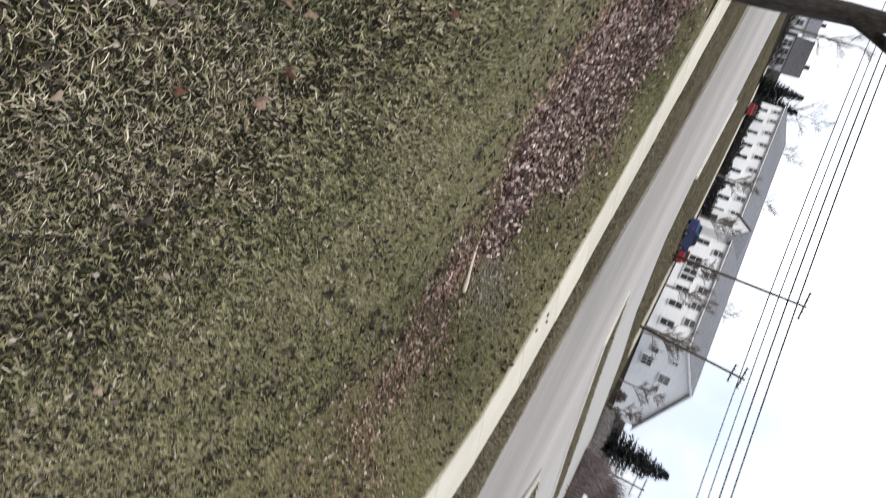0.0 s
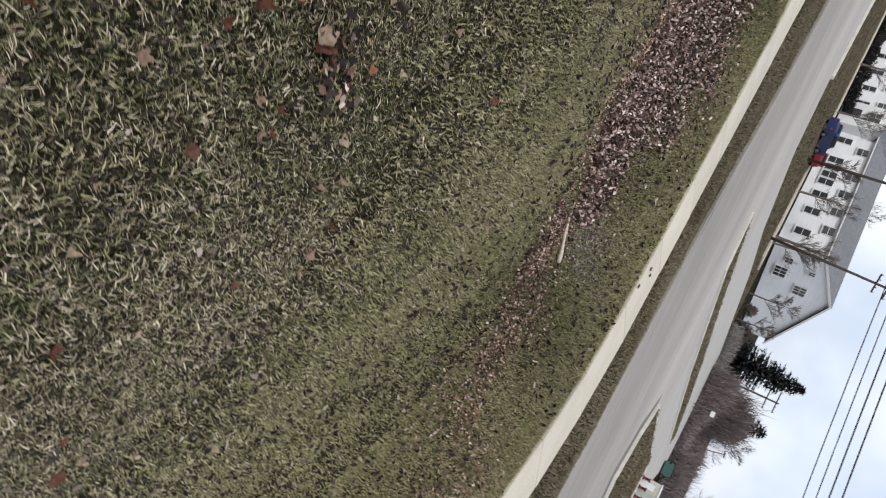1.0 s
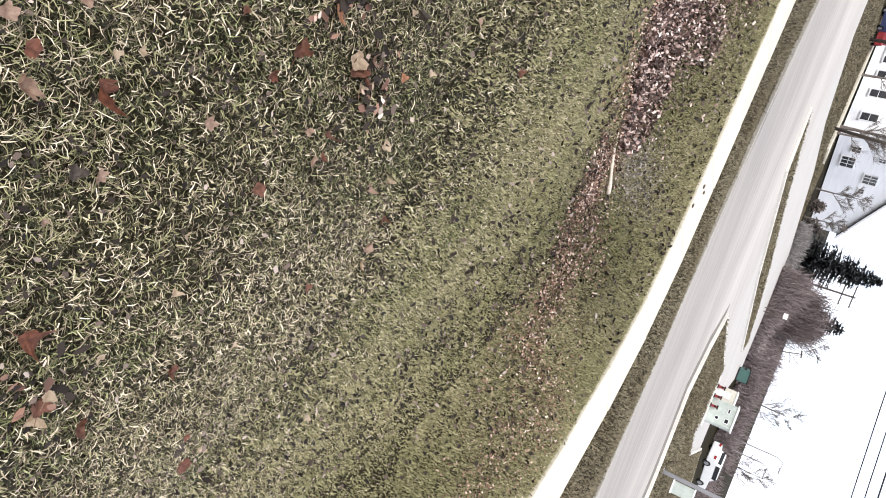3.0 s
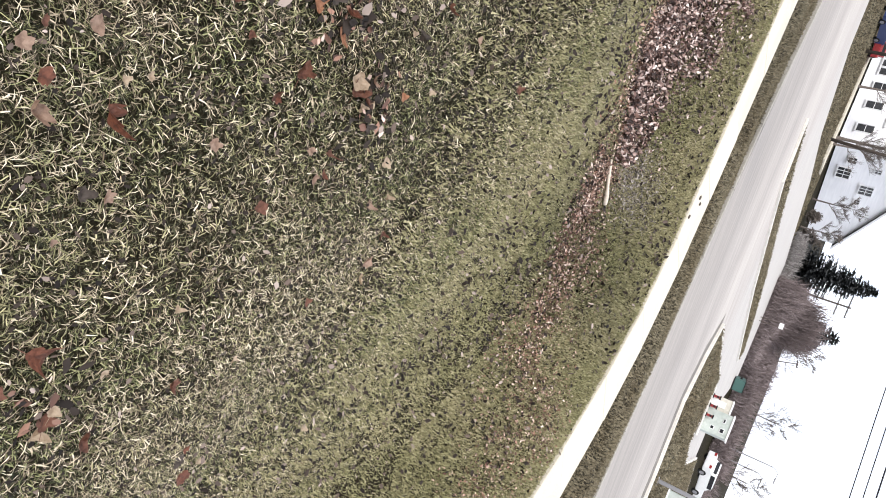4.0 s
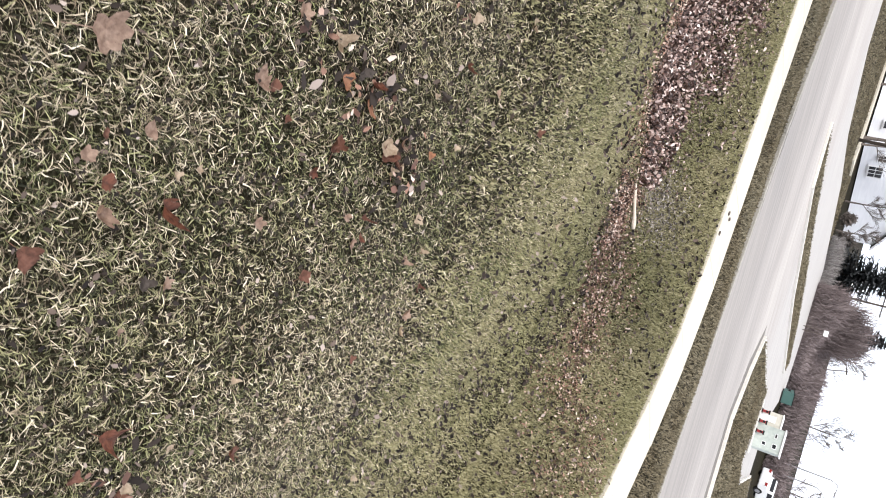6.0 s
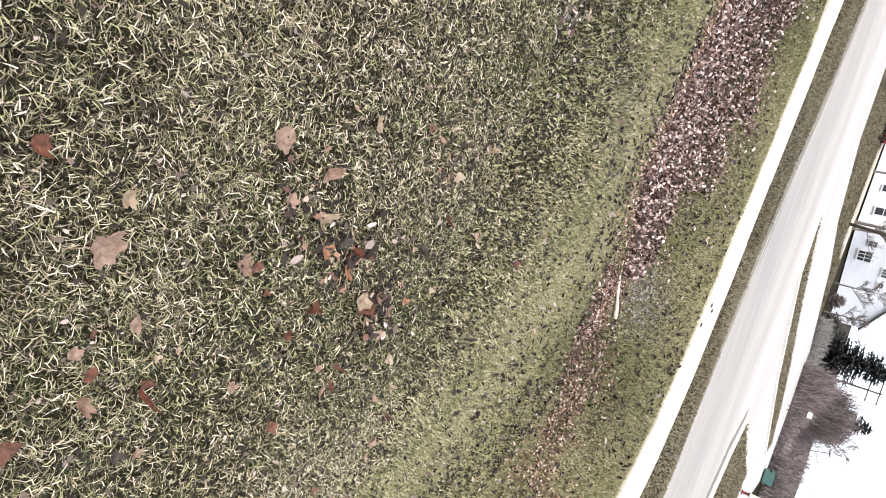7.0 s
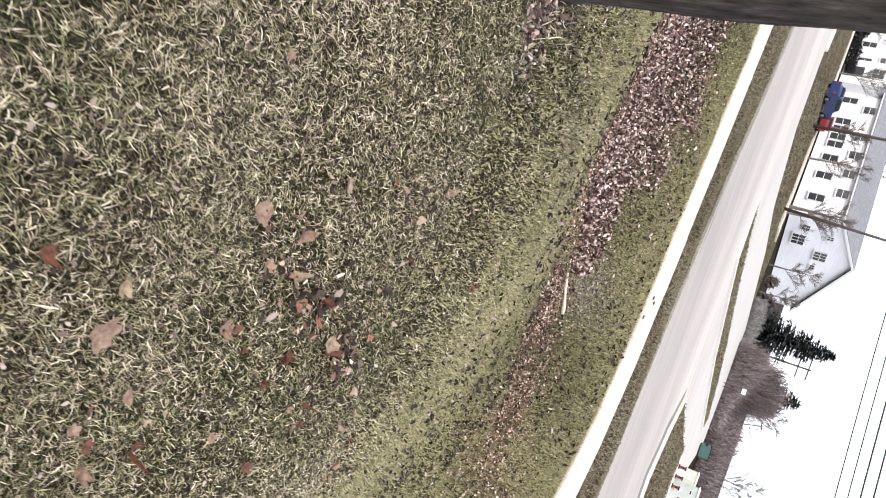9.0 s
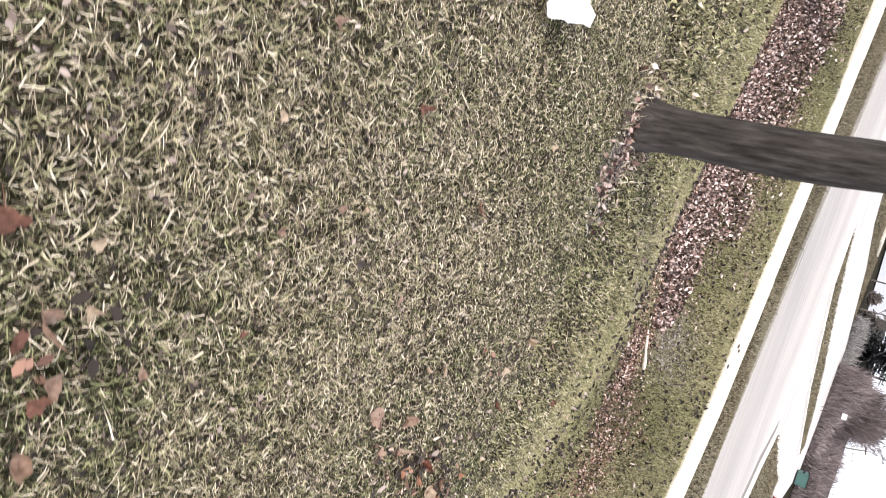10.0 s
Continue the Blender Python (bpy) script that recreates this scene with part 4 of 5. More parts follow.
def far_house(x, y, turn, w, d, eave, ridge, wall, roof, label):
    """A plain gabled house far down the street, its front along local x."""
    z = float(land(x, y))
    ob = holder("house", Matrix.Translation((x, y, z)) @ Matrix.Rotation(radians(turn), 4, "Z"), label, "house", "far houses")
    a, b = w / 2, d / 2
    vs = [(-a, -b, -0.3), (a, -b, -0.3), (a, b, -0.3), (-a, b, -0.3), (-a, -b, eave), (a, -b, eave), (a, b, eave), (-a, b, eave), (-a, 0, ridge), (a, 0, ridge)]
    mesh_ob("wall", vs, [(0, 1, 5, 4), (1, 2, 6, 9, 5), (2, 3, 7, 6), (3, 0, 4, 8, 7)], wall, ob)
    for side in (-1, 1):
        e = (ridge - eave) / b * 0.4
        q = [(-a - 0.4, side * (b + 0.4), eave - e), (a + 0.4, side * (b + 0.4), eave - e), (a + 0.4, 0, ridge), (-a - 0.4, 0, ridge)]
        rv = [(px, py, pz + 0.02) for px, py, pz in q] + [(px, py, pz + 0.20) for px, py, pz in q]
        mesh_ob("roof", rv, [(0, 1, 2, 3), (7, 6, 5, 4), (0, 4, 5, 1), (1, 5, 6, 2), (2, 6, 7, 3), (3, 7, 4, 0)], roof, ob)
    part("chimney", box_bm((0.8, 0.8, 1.8), (a * 0.4, 0.6, ridge + 0.2), 0.03), M_POLE, ob)
    for k in (-0.6, -0.1, 0.5):
        window_thing(ob, k * a, eave * 0.55, 1.1, 1.3, -b, bars=1)


def far_walk():
    """The pale walk before the long house, slab by slab, and the far kerb."""
    base = new("far_walk")
    tagged(base, "pale concrete walk before the long white house", "sidewalk", kind="structure")
    for k in range(24):
        t = -8 + k * 3.0
        x, y = -24.4 - 0.89 * t - 0.456 * 6.2, 81.4 + 0.456 * t - 0.89 * 6.2
        ob = part("slab", box_bm((2.97, 2.2, 0.3), bevel=0.02), M_CONCRETE, base)
        ob.matrix_world = Matrix.Translation((x, y, float(land(x, y)) + 0.03)) @ Matrix.Rotation(math.atan2(-0.456, 0.89), 4, "Z")
    for k in range(7):
        t = (k + 0.5) / 7
        ob = part("kerb", box_bm((1.86, 0.28, 0.3), bevel=0.03), M_KERB, road)
        ob.matrix_world = Matrix.Translation((-23.6 - 11.4 * t, 43.0 + 6.6 * t, ROAD_Z + 0.02)) @ Matrix.Rotation(math.atan2(-6.6, 11.4), 4, "Z")


# ---- street things ----
def utility_pole(x, y, top, arms, seed, label, lean=0.0, r=0.16):
    z = float(land(x, y)) - 0.3
    ob = holder("utility_pole", Matrix.Translation((x, y, z)) @ Matrix.Rotation(lean, 4, "Y"), label, "pole", "utility poles")
    h = top - z
    mesh_ob("post", *tube_data([(0, 0, 0), (0, 0, h * 0.5), (0, 0, h)], [r, r * 0.85, r * 0.65], 10), M_POLE, ob, True)
    for dz, w in arms:
        # the arm stands askew to the street
        arm = part("crossarm", box_bm((w, 0.13, 0.15), bevel=0.01), M_POLE, ob)
        arm.matrix_local = Matrix.Translation((0, -0.15, h - dz)) @ Matrix.Rotation(radians(28), 4, "Z")
        for k in (-1, -0.45, 0.45, 1):
            mesh_ob("insulator", *tube_data([(k * w * 0.46, 0, 0.06), (k * w * 0.46, 0, 0.14), (k * w * 0.46, 0, 0.24)], [0.03, 0.055, 0.03], 8), M_METAL, arm)
    return ob


def wire(y, z_left, z_mid, z_right, xs=(-105, -29.7, 45), r=0.022):
    pts = []
    for (xa, xb), (za, zb) in ((xs[:2], (z_left, z_mid)), (xs[1:], (z_mid, z_right))):
        for k in range(13):
            t = k / 12
            if pts and k == 0:
                continue
            pts.append((xa + (xb - xa) * t, y, za + (zb - za) * t - 0.55 * 4 * t * (1 - t)))
    ob = mesh_ob("wire", *tube_data(pts, [r] * len(pts), 5), M_WIRE)
    tagged(ob, "black overhead wire strung between utility poles", "wire", "overhead wires")


def wheel(parent, x, y, r, w=0.2):
    """A wheel across local y."""
    ob = mesh_ob("wheel", *tube_data([(x, y - w / 2, r), (x, y - w * 0.3, r), (x, y + w * 0.3, r), (x, y + w / 2, r)], [r * 0.92, r, r, r * 0.92], 20), M_RUBBER, parent)
    mesh_ob("rim", *tube_data([(x, y - w / 2 - 0.01, r), (x, y + w / 2 + 0.01, r)], [r * 0.58] * 2, 14), M_METAL, ob)


def prism(profile, width):
    """A side profile (x, z) drawn out across y, edges softened."""
    bm = bmesh.new()
    a = [bm.verts.new((x, -width / 2, z)) for x, z in profile]
    b = [bm.verts.new((x, width / 2, z)) for x, z in profile]
    n = len(profile)
    bm.faces.new(a)
    bm.faces.new(b[::-1])
    for k in range(n):
        j = (k + 1) % n
        bm.faces.new((a[j], a[k], b[k], b[j]))
    bmesh.ops.recalc_face_normals(bm, faces=bm.faces)
    bmesh.ops.bevel(bm, geom=bm.edges[:], offset=0.05, segments=2, affect="EDGES")
    return bm


def car(x, y, turn, paint, label, suv=False):
    z = float(land(x, y)) if y > 60 else max(float(land(x, y)), ROAD_Z)
    ob = holder("car", Matrix.Translation((x, y, z)) @ Matrix.Rotation(radians(turn), 4, "Z"), label, "car", "parked cars")
    up = 0.25 if suv else 0.0
    part("body", prism([(-2.1, 0.25), (2.1, 0.25), (2.15, 0.62), (1.9, 0.86 + up), (0.95, 0.92 + up), (-1.75, 0.95 + up), (-2.12, 0.85 + up)], 1.72), paint, ob)
    part("cabin", prism([(0.95, 0.90 + up), (0.30, 1.40 + up), (-1.25, 1.42 + up), (-1.85 if suv else -1.6, 0.92 + up)], 1.46), paint, ob)
    for s in (-1, 1):
        part("side_window", box_bm((1.7, 0.02, 0.33), (-0.42, s * 0.735, 1.17 + up), 0.008), M_GLASS, ob, "dark glass")
        part("headlight", box_bm((0.06, 0.34, 0.14), (2.10, s * 0.62, 0.68), 0.01), M_TRIM, ob)
        part("tail_light", box_bm((0.06, 0.30, 0.18), (-2.10, s * 0.66, 0.78), 0.01), M_LAMP_RED, ob)
    w = part("windscreen", box_bm((0.02, 1.25, 0.52)), M_GLASS, ob, "dark glass")
    w.matrix_local = Matrix.Translation((0.66, 0, 1.16 + up)) @ Matrix.Rotation(radians(-52), 4, "Y")
    part("rear_window", box_bm((0.04, 1.2, 0.34), (-1.62 if suv else -1.47, 0, 1.16 + up)), M_GLASS, ob, "dark glass")
    for wx in (-1.3, 1.3):
        for wy in (-0.80, 0.80):
            wheel(ob, wx, wy, 0.32)
    return ob


def kiosk(x, y, turn):
    """A small pale roadside building in two blocks, with red pumps before it."""
    z = ROAD_Z + 0.09
    m = Matrix.Translation((x, y, z)) @ Matrix.Rotation(radians(turn), 4, "Z") @ Matrix.Scale(0.68, 4)
    ob = holder("kiosk", m, "small pale mint and cream roadside kiosk with flat roofs", "kiosk")
    part("main_block", box_bm((1.9, 1.8, 2.0), (0.5, 0, 1.0), 0.03), M_MINT, ob, "pale mint walls")
    part("side_block", box_bm((1.15, 1.6, 1.55), (-1.0, 0.05, 0.78), 0.03), M_CREAM, ob, "cream walls")
    part("roof", box_bm((2.1, 2.0, 0.10), (0.5, 0, 2.05), 0.02), M_TRIM, ob)
    part("side_roof", box_bm((1.2, 1.75, 0.08), (-1.02, 0.05, 1.60), 0.02), M_TRIM, ob)
    for wx, wz, w, hh in ((0.95, 1.55, 0.30, 0.26), (0.95, 0.80, 0.22, 0.22), (0.15, 1.5, 0.3, 0.12)):
        win = part("window", box_bm((w, 0.04, hh), (wx, -0.91, wz), 0.005), M_GLASS, ob, "dark glass")
        part("window_frame", box_bm((w + 0.08, 0.03, hh + 0.08), (wx, -0.905, wz)), M_TRIM, win)
    part("door", box_bm((0.5, 0.05, 1.1), (-1.0, -0.77, 0.6), 0.01), M_TRIM, ob)
    part("base_slab", box_bm((4.2, 1.2, 0.08), (0.0, -1.4, 0.02), 0.01), M_KERB, ob)
    for k in (-1.35, -0.55, 0.25):
        p = holder("fuel_pump", m @ Matrix.Translation((k, -1.35, 0.06)), "red and dark pump standing before a pale kiosk", "pump", "pumps")
        part("cabinet", box_bm((0.20, 0.22, 0.52), (0, 0, 0.26), 0.02), M_RED, p)
        part("base", box_bm((0.34, 0.32, 0.08), (0, 0, 0.04), 0.01), M_RUBBER, p)
        part("panel", box_bm((0.14, 0.02, 0.16), (0, -0.12, 0.38), 0.004), M_GLASS, p)
        part("head", box_bm((0.32, 0.26, 0.10), (0, 0, 0.56), 0.02), M_RUBBER, p)


def street_lamp(x, y, top, reach, label):
    z = float(land(x, y)) - 0.1
    ob = holder("street_lamp", Matrix.Translation((x, y, z)), label, "lamp", "street lamps")
    h = top - z
    mesh_ob("pole", *tube_data([(0, 0, 0), (0, 0, h * 0.9)], [0.10, 0.06], 8), M_METAL, ob)
    mesh_ob("arm", *tube_data([(0, 0, h * 0.9), (reach * 0.3, 0, h), (reach, 0, h)], [0.05, 0.045, 0.04], 8), M_METAL, ob)
    part("head", box_bm((0.7, 0.28, 0.16), (reach + 0.2, 0, h - 0.06), 0.04), M_METAL, ob)


def dumpster(x, y, turn):
    z = max(float(land(x, y)), ROAD_Z)
    ob = holder("dumpster", Matrix.Translation((x, y, z)) @ Matrix.Rotation(radians(turn), 4, "Z") @ Matrix.Scale(0.74, 4), "teal green metal dumpster with dark sleeves", "dumpster")
    part("body", prism([(-0.7, 0.12), (0.7, 0.12), (0.8, 1.0), (-0.8, 1.2)], 1.3), M_TEAL, ob)
    lid = part("lid", box_bm((1.65, 1.35, 0.06), (0, 0, 1.14), 0.01, None, Matrix.Rotation(radians(5.5), 4, "Y")), M_RUBBER, ob, "dark lid")
    for s in (-1, 1):
        part("sleeve", box_bm((0.9, 0.12, 0.2), (0.2, s * 0.70, 0.65), 0.01), M_RUBBER, ob)
    for s in (-0.6, 0.6):
        part("foot", box_bm((0.12, 1.1, 0.14), (s, 0, 0.06)), M_RUBBER, ob)


def sign_board(x, y, z, w, h):
    g = float(land(x, y))
    ob = holder("sign_board", Matrix.Translation((x, y, g)), "blank white sign board on two posts before brush", "sign")
    part("panel", box_bm((w, 0.05, h), (0, 0, z - g), 0.008), M_WHITE_PAINT, ob)
    for s in (-0.35, 0.35):
        part("post", box_bm((0.06, 0.06, z - g + h * 0.4), (s * w, 0.06, (z - g + h * 0.4) / 2)), M_POLE, ob)


def sign_post():
    """A tall grey post at the kerb with a mint board beside its foot."""
    ob = holder("sign_post", Matrix.Translation((5.75, 28.4, ROAD_Z + 0.06)), "tall pale grey metal post with a mint green board", "post")
    part("post", box_bm((0.14, 0.14, 5.2), (0, 0, 2.6), 0.02), M_METAL, ob)
    part("base_plate", box_bm((0.34, 0.34, 0.05), (0, 0, 0.03), 0.01), M_METAL, ob)
    board = part("board", box_bm((0.5, 0.06, 0.8), (0.36, 0, 0.95), 0.02), M_MINT, ob, "pale mint green board")
    part("board_edge", box_bm((0.56, 0.04, 0.06), (0.36, -0.03, 1.36), 0.01), M_TRIM, board)
    part("board_edge", box_bm((0.56, 0.04, 0.06), (0.36, -0.03, 0.54), 0.01), M_TRIM, board)


def paper_scrap():
    x, y = -3.02, 1.0
    r = random.Random(9)
    bm = bmesh.new()
    bmesh.ops.create_grid(bm, x_segments=9, y_segments=7, size=0.5, matrix=Matrix.Diagonal((0.44, 0.36, 1, 1)))
    for v in bm.verts:
        v.co.z = 0.05 * noise.noise(v.co * 9 + Vector((3, 1, 0))) + 0.03 * noise.noise(v.co * 23)
        v.co.x += 0.02 * noise.noise(v.co * 14)
    bmesh.ops.solidify(bm, geom=bm.faces[:], thickness=0.002)
    ob = part("paper_scrap", bm, M_PAPER, None)
    ob.matrix_world = Matrix.Translation((x, y, float(land(x, y)) + 0.06)) @ Matrix.Rotation(0.4, 4, "Z")
    tagged(ob, "crumpled white paper lying on the lawn", "paper")


def walk_clumps():
    """Dark wet leaf clumps on the sidewalk's edge."""
    for k, (x, g) in enumerate(((-2.52, -0.28), (-2.05, -0.05), (-2.44, -0.5))):
        y = float(walk_edge(x)) - g * math.hypot(1, float(walk_slope(x)))
        bm = bmesh.new()
        bmesh.ops.create_icosphere(bm, subdivisions=3, radius=0.036, matrix=Matrix.Diagonal((1.3, 0.7, 0.5, 1)))
        for v in bm.verts:
            v.co *= 1 + 0.5 * noise.noise(v.co * 14 + Vector((k, 0, 0)))
        ob = part("leaf_clump", bm, M_LEAF_DARK, None)
        ob.location = (x, y, -0.64)
        tagged(ob, "dark wet clump of leaves on the sidewalk edge", "leaves", "leaf clumps")


def far_side():
    long_house()
    tall_pole = utility_pole(-29.7, 70.0, 12.3, [(0.25, 2.9)], 1, "tall dark wooden utility pole with one crossarm")
    utility_pole(-21.1, 70.0, 9.6, [(0.3, 2.3), (1.3, 1.9)], 2, "dark wooden utility pole with two short crossarms", radians(4))
    utility_pole(-9.4, 95.8, 6.6, [(0.3, 3.0), (1.5, 3.0)], 3, "far grey utility pole with two crossarms")
    utility_pole(0.4, 96.0, 3.8, [(0.2, 1.0)], 4, "thin far utility pole above the brush", radians(-14), 0.09)
    for dy, zl, zm, zr in ((-0.9, 11.7, 11.3, 15.4), (-0.3, 11.0, 10.5, 14.6), (0.3, 10.3, 9.7, 13.8), (0.9, 9.6, 8.9, 12.9)):
        wire(70 + dy, zl, zm, zr, r=0.07 if dy < 0 else 0.05)
        part("bracket", box_bm((0.07, abs(dy) + 0.12, 0.07), (0, dy / 2, zm - tall_pole.location.z)), M_METAL, tall_pole)
    spruce(-10.0, 79.3, 8.8, 3.5, 1, "dark pointed spruce beside the white house")
    spruce(-4.0, 73.5, 6.9, 3.6, 2, "dark spruce rising out of brown brush")
    spruce(-77.0, 101.0, 7.4, 2.2, 3, "dark evergreen near the far end of the house")
    spruce(-83.0, 113.0, 8.0, 3.4, 4, "broad dark evergreen behind the house end")
    far_house(-95.5, 114.0, 38, 6.0, 8.0, 2.6, 5.6, M_SIDING, M_DARK_ROOF, "white house with a dark grey roof down the street")
    far_house(-111.0, 119.0, 44, 8.0, 8.0, 3.4, 5.6, M_SIDING, M_ROOF, "small white house with a grey roof down the street")
    thicket("brush", -108, -84, 100, 108, 2.6, 3500, 7, "dark bare hedge down the street", M_HEDGE, 0.06)
    far_walk()
    # brush bank
    thicket("brush", -7.2, 1.0, 66, 78, 4.6, 36000, 1, "dense bank of bare brown brush", None, 0.030)
    thicket("brush", 0.2, 12, 70, 82, 3.6, 26000, 2, "bare brown brush and saplings", None, 0.030)
    thicket("brush", -6.2, -1.8, 69.5, 74, 6.4, 26000, 6, "tall bare brown saplings round a spruce", None, 0.030)
    thicket("brush", 11, 26, 74, 86, 2.8, 12000, 4, "low bare brown brush", None, 0.035)
    thicket("brush", -12.5, -6.5, 72, 77, 2.0, 5200, 3, "low pale grey shrubs below the spruce", M_PALE_TWIG, 0.028)
    sign_board(-3.0, 62.0, 0.75, 0.46, 0.34)
    # hedge in front of the house
    rnd = random.Random(3)
    for k in range(17):
        s = 27.5 + k * 2.1
        x, y = -24.4 - 0.89 * s + 1.6, 81.4 + 0.456 * s - 3.2
        shrub("hedge_shrub", x, y, rnd.uniform(1.7, 2.4), rnd.uniform(1.2, 1.9), 100 + k, M_HEDGE, "dark leafless hedge shrub before the white house", "hedge")
    for k, (x, y, w, h) in enumerate(((-15.6, 79.5, 1.5, 1.4), (-13.6, 80.5, 1.8, 1.8), (-12.3, 78.0, 1.5, 1.1))):
        shrub("shrub", x, y, w, h, 140 + k, M_TWIG, "grey bare shrub beside the house end")
    bare_tree(-22.6, 74.2, 5.6, 0.20, 5, "bare young tree before the house corner")
    bare_tree(-21.6, 73.0, 4.4, 0.12, 15, "bare young tree before the house corner")
    bare_tree(-29.0, 77.0, 5.4, 0.14, 16, "bare grey tree before the house front")
    bare_tree(-42.0, 83.5, 5.2, 0.14, 17, "bare grey tree before the house front")
    bare_tree(-33.0, 77.5, 5.0, 0.15, 6, "bare grey tree before the house front")
    bare_tree(-50.5, 87.0, 5.4, 0.16, 7, "bare crooked tree before the house front")
    bare_tree(-84.0, 128.0, 11.0, 0.25, 8, "bare tree behind the far house end")
    bare_tree(-68.0, 120.0, 10.0, 0.22, 9, "bare tree behind the grey roof")
    bare_tree(-38.0, 101.0, 9.0, 0.2, 10, "bare tree top behind the grey roof")
    bare_tree(-100.0, 112.0, 15.0, 0.3, 31, "tall bare tree beyond the far evergreens")
    bare_tree(-88.0, 120.0, 13.0, 0.25, 32, "tall bare tree beyond the far evergreens")
    bare_tree(-17.5, 80.0, 4.6, 0.1, 33, "bare shrubby tree at the house end")
    bare_tree(-14.0, 78.0, 3.6, 0.09, 34, "bare shrubby tree at the house end")
    bare_tree(6.0, 84.0, 6.0, 0.12, 11, "thin bare tree in the brush")
    bare_tree(13.5, 86.0, 5.6, 0.12, 12, "thin bare tree in the brush")
    bare_tree(-1.8, 80.0, 5.8, 0.12, 13, "thin bare tree in the brush")
    car(-33.8, 73.0, 75, M_BLUE, "dark blue car parked before the white house", True)
    car(-32.9, 76.6, 112, M_RED, "red car parked beside a utility pole")
    car(-67.5, 94.5, 127, M_RED, "red car parked by the hedge")
    car(10.2, 59.5, 42, M_WHITE_PAINT, "white car parked beside the brush")
    kiosk(3.8, 40.9, -12)
    dumpster(2.5, 59.0, 100)
    street_lamp(11.5, 92.0, 5.7, 1.2, "tall grey street lamp above the brush")
    street_lamp(13.0, 93.0, 4.4, 1.2, "grey street lamp above the brush")
    sign_post()


lay_leaves(M_LEAF_TAN, "tan curled fallen leaf lying on the lawn", 5, 0.3, 1.5,
           [(-0.36, 0.8, 0.07), (-0.13, 0.72, 0.069), (-0.25, 0.65, 0.054), (-0.2, 1.28, 0.068), (-0.6, 1.11, 0.084), (-0.65, 1.94, 0.077), (-0.3, 1.73, 0.054), (-0.22, 1.81, 0.068), (-0.19, 2.27, 0.077), (0.07, 2.56, 0.093), (0.04, 1.0, 0.062), (0.18, 0.9, 0.038), (-1.1, 2.64, 0.057), (-1.01, 1.06, 0.108), (-1.0, 1.31, 0.095), (-0.85, 1.18, 0.074), (-1.97, 1.13, 0.113), (-1.5, 0.84, 0.065), (-1.12, -0.41, 0.07), (-1.72, 0.29, 0.041), (-0.72, 0.13, 0.034), (-1.26, -0.5, 0.09), (-0.93, -0.42, 0.073), (-1.61, 0.07, 0.042), (-1.15, -0.19, 0.041), (-2.18, -0.07, 0.055)], 0)
lay_leaves(M_LEAF_RED, "rust red fallen leaf lying on the lawn", 5, 0.3, 1.5,
           [(-0.2, 0.73, 0.061), (-0.18, 0.91, 0.096), (-0.79, 1.64, 0.082), (-0.42, 1.46, 0.055), (-0.24, 1.86, 0.05), (0.49, 0.97, 0.109), (0.64, 1.58, 0.092), (1.24, 2.17, 0.105), (1.01, 1.97, 0.051), (-0.72, 0.34, 0.073), (-1.38, 1.8, 0.059)], 20)
lay_leaves(M_LEAF_PALE, "pale bleached fallen leaf lying on the lawn", 3, 0.2, 1.5,
           [(-0.26, 0.92, 0.036), (-0.3, 0.99, 0.032), (-0.63, 1.85, 0.088), (-0.54, 1.93, 0.051), (-0.56, 1.98, 0.051), (-0.38, 2.25, 0.077), (0.14, 2.59, 0.07), (0.15, 1.36, 0.038), (0.33, 1.4, 0.05), (0.55, 1.23, 0.043), (0.56, 1.87, 0.059), (0.67, 1.1, 0.058), (0.74, 1.07, 0.059), (1.17, 2.23, 0.073), (-0.9, 2.07, 0.047), (1.37, 3.67, 0.08), (-0.81, 5.51, 0.101), (-0.75, 2.38, 0.045), (-0.26, 2.4, 0.051), (-0.69, 0.61, 0.066), (-0.85, 1.37, 0.101), (-1.27, 1.46, 0.09), (-1.48, 2.34, 0.078), (-1.28, 2.19, 0.074), (-1.53, 2.74, 0.086), (-1.25, 1.31, 0.046), (-1.44, 1.97, 0.042), (-1.75, 0.4, 0.047), (-1.29, -0.4, 0.058), (-0.73, -0.14, 0.031)], 33)
lay_leaves(M_LEAF_PALE, "pale bleached fallen leaf lying on the lawn", 3, 0.2, 1.5,
           [(-2.41, 1.59, 0.047), (-1.44, -0.46, 0.054), (-1.88, -0.11, 0.039)], 63)
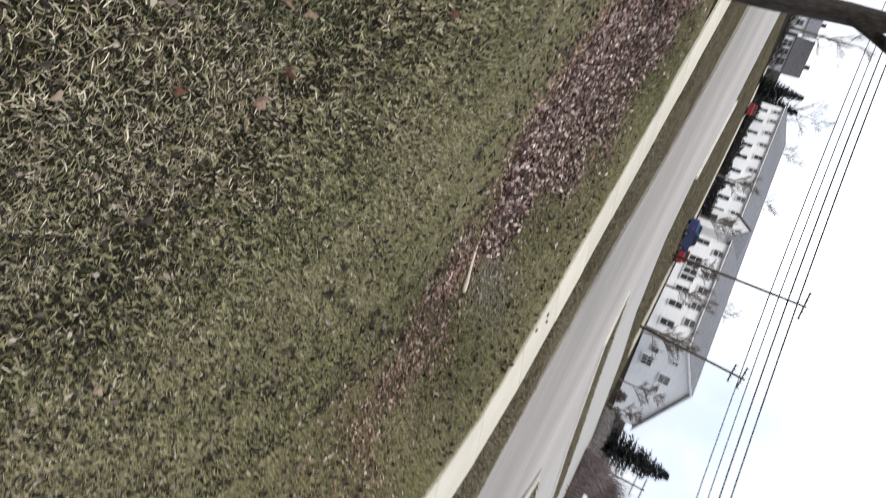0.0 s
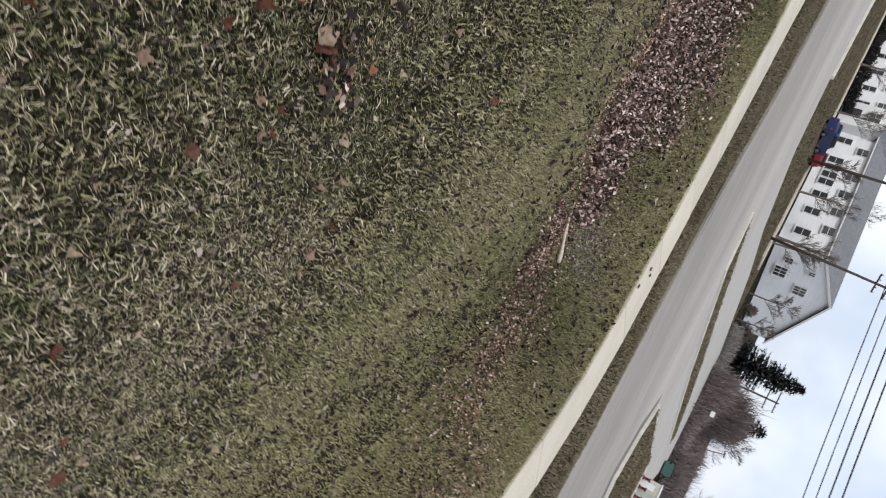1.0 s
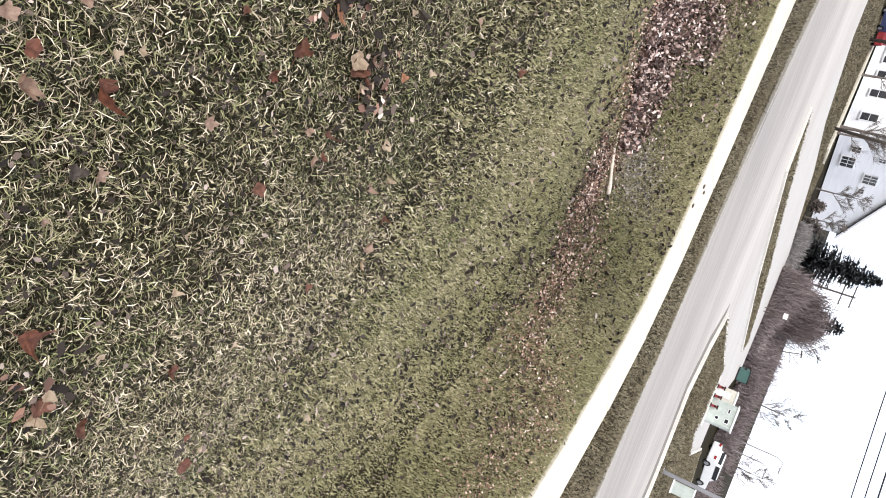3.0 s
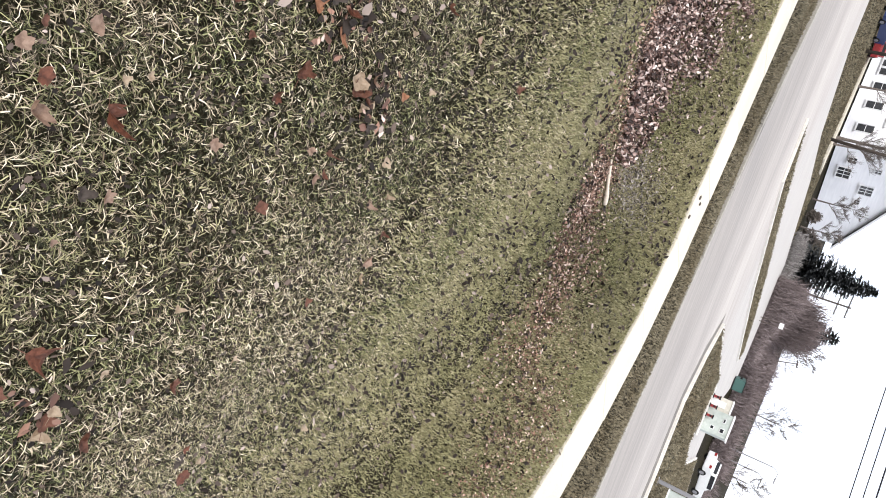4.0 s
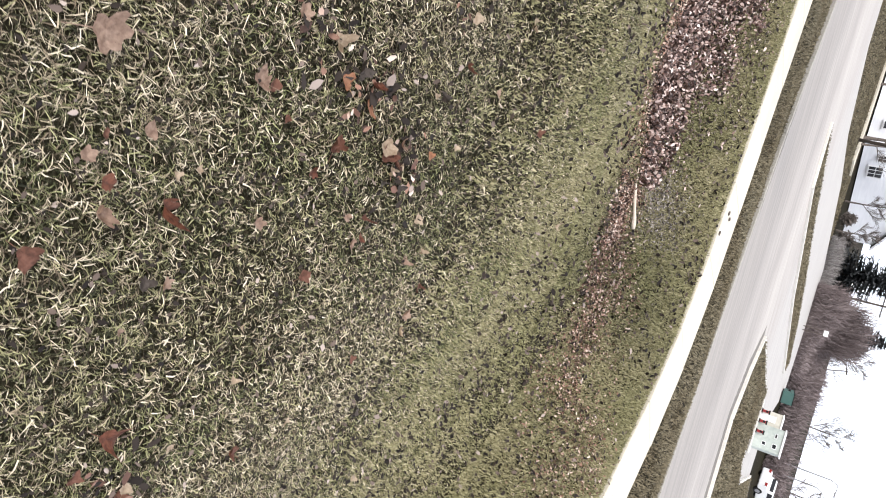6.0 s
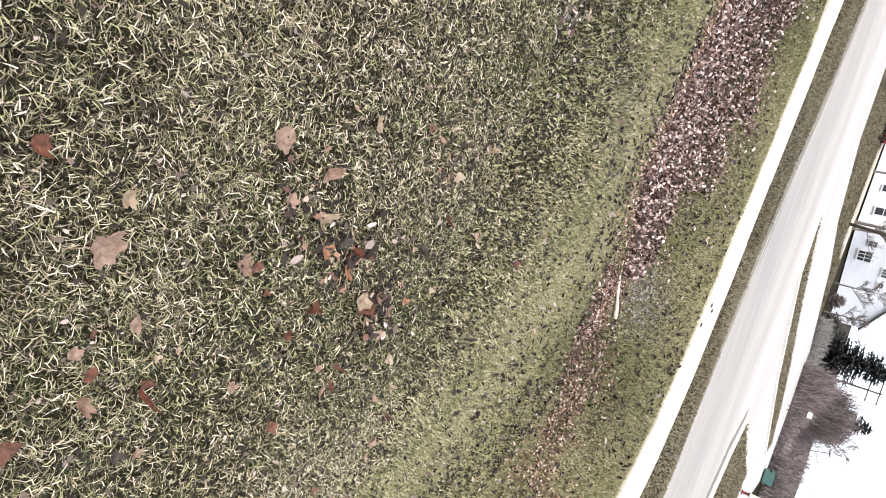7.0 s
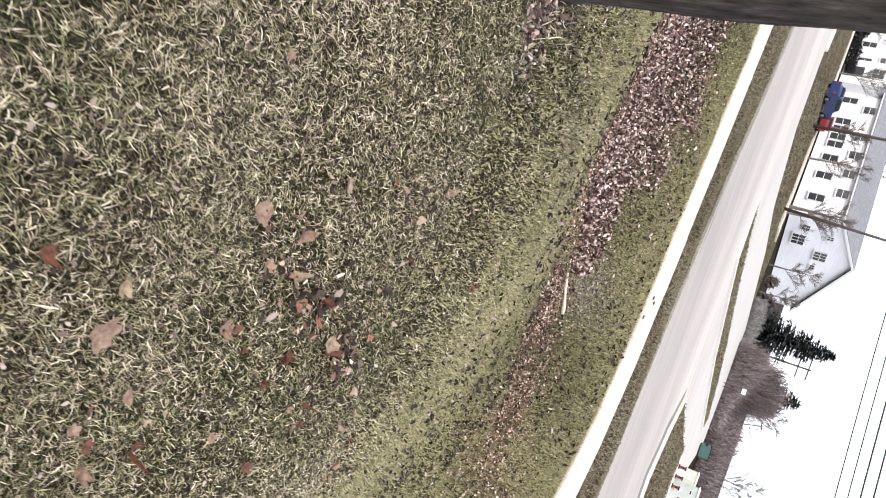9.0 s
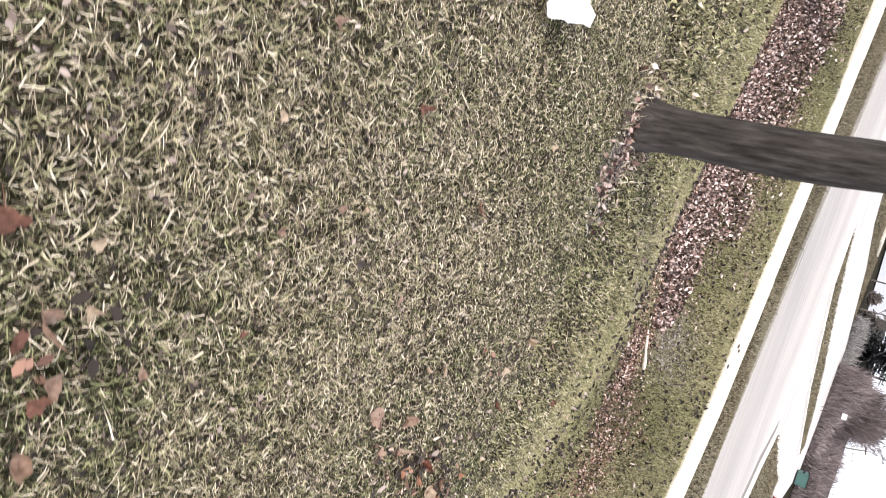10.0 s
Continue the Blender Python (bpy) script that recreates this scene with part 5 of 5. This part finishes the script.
lay_leaves(M_LEAF_BROWN, "brown shrivelled fallen leaf lying on the lawn", 4, 0.3, 1.8,
           [(-0.31, 0.68, 0.042), (-0.6, 1.15, 0.065), (-0.52, 1.53, 0.101), (-0.57, 1.86, 0.1), (-0.58, 1.93, 0.077), (-0.32, 1.84, 0.074), (-0.09, 2.56, 0.069), (-0.05, 1.58, 0.08), (0.3, 2.19, 0.057), (0.6, 0.9, 0.065), (0.71, 1.09, 0.08), (0.77, 1.27, 0.092), (-1.1, 2.24, 0.072), (-1.1, 3.34, 0.076), (-0.54, 1.25, 0.046), (-0.0, 0.58, 0.096), (-2.15, 0.46, 0.077), (-1.19, -0.53, 0.086), (-1.45, -0.66, 0.109), (-1.06, -0.44, 0.074), (-1.28, 0.09, 0.039)], 71)
lay_leaves(M_LEAF_ORANGE, "orange brown rounded fallen leaf lying on the lawn", 3, 0.12, 1.2,
           [(-0.73, 1.49, 0.084), (-0.71, 1.66, 0.112), (-0.67, 2.18, 0.062)], 111)
lay_leaves(M_LEAF_DARK, "dark grey rotting leaf lying in the lawn", 4, 0.3, 1.8,
           [(-0.76, 1.45, 0.078), (-0.79, 1.54, 0.104), (-0.47, 1.9, 0.076), (-0.46, 2.02, 0.085), (0.05, 0.93, 0.061), (0.52, 1.77, 0.045), (0.64, 2.62, 0.082), (1.1, 2.02, 0.076), (-0.92, 2.12, 0.076), (-0.02, 2.21, 0.049), (1.61, 4.87, 0.072), (0.13, 5.56, 0.074), (-0.33, 1.45, 0.032), (-1.26, 1.6, 0.074), (-1.21, 1.21, 0.039), (-1.59, 0.5, 0.069)], 131)
lay_leaves(M_LEAF_TAN, "large tan maple leaf lying flat on the grass", 5, 0.42, 1.1, [(-0.54, 0.60, 0.15)], 3)
build_clusters()
build_stick()
near_tree()
bare_tree(-9.35, 11.25, 9.0, 0.30, 21, "dark street tree with bare limbs over the leaf drift", None, 2, 6, 0.4, M_BARK)
paper_scrap()
walk_clumps()
far_side()
build_litter()
build_lawn()
build_sidewalk()
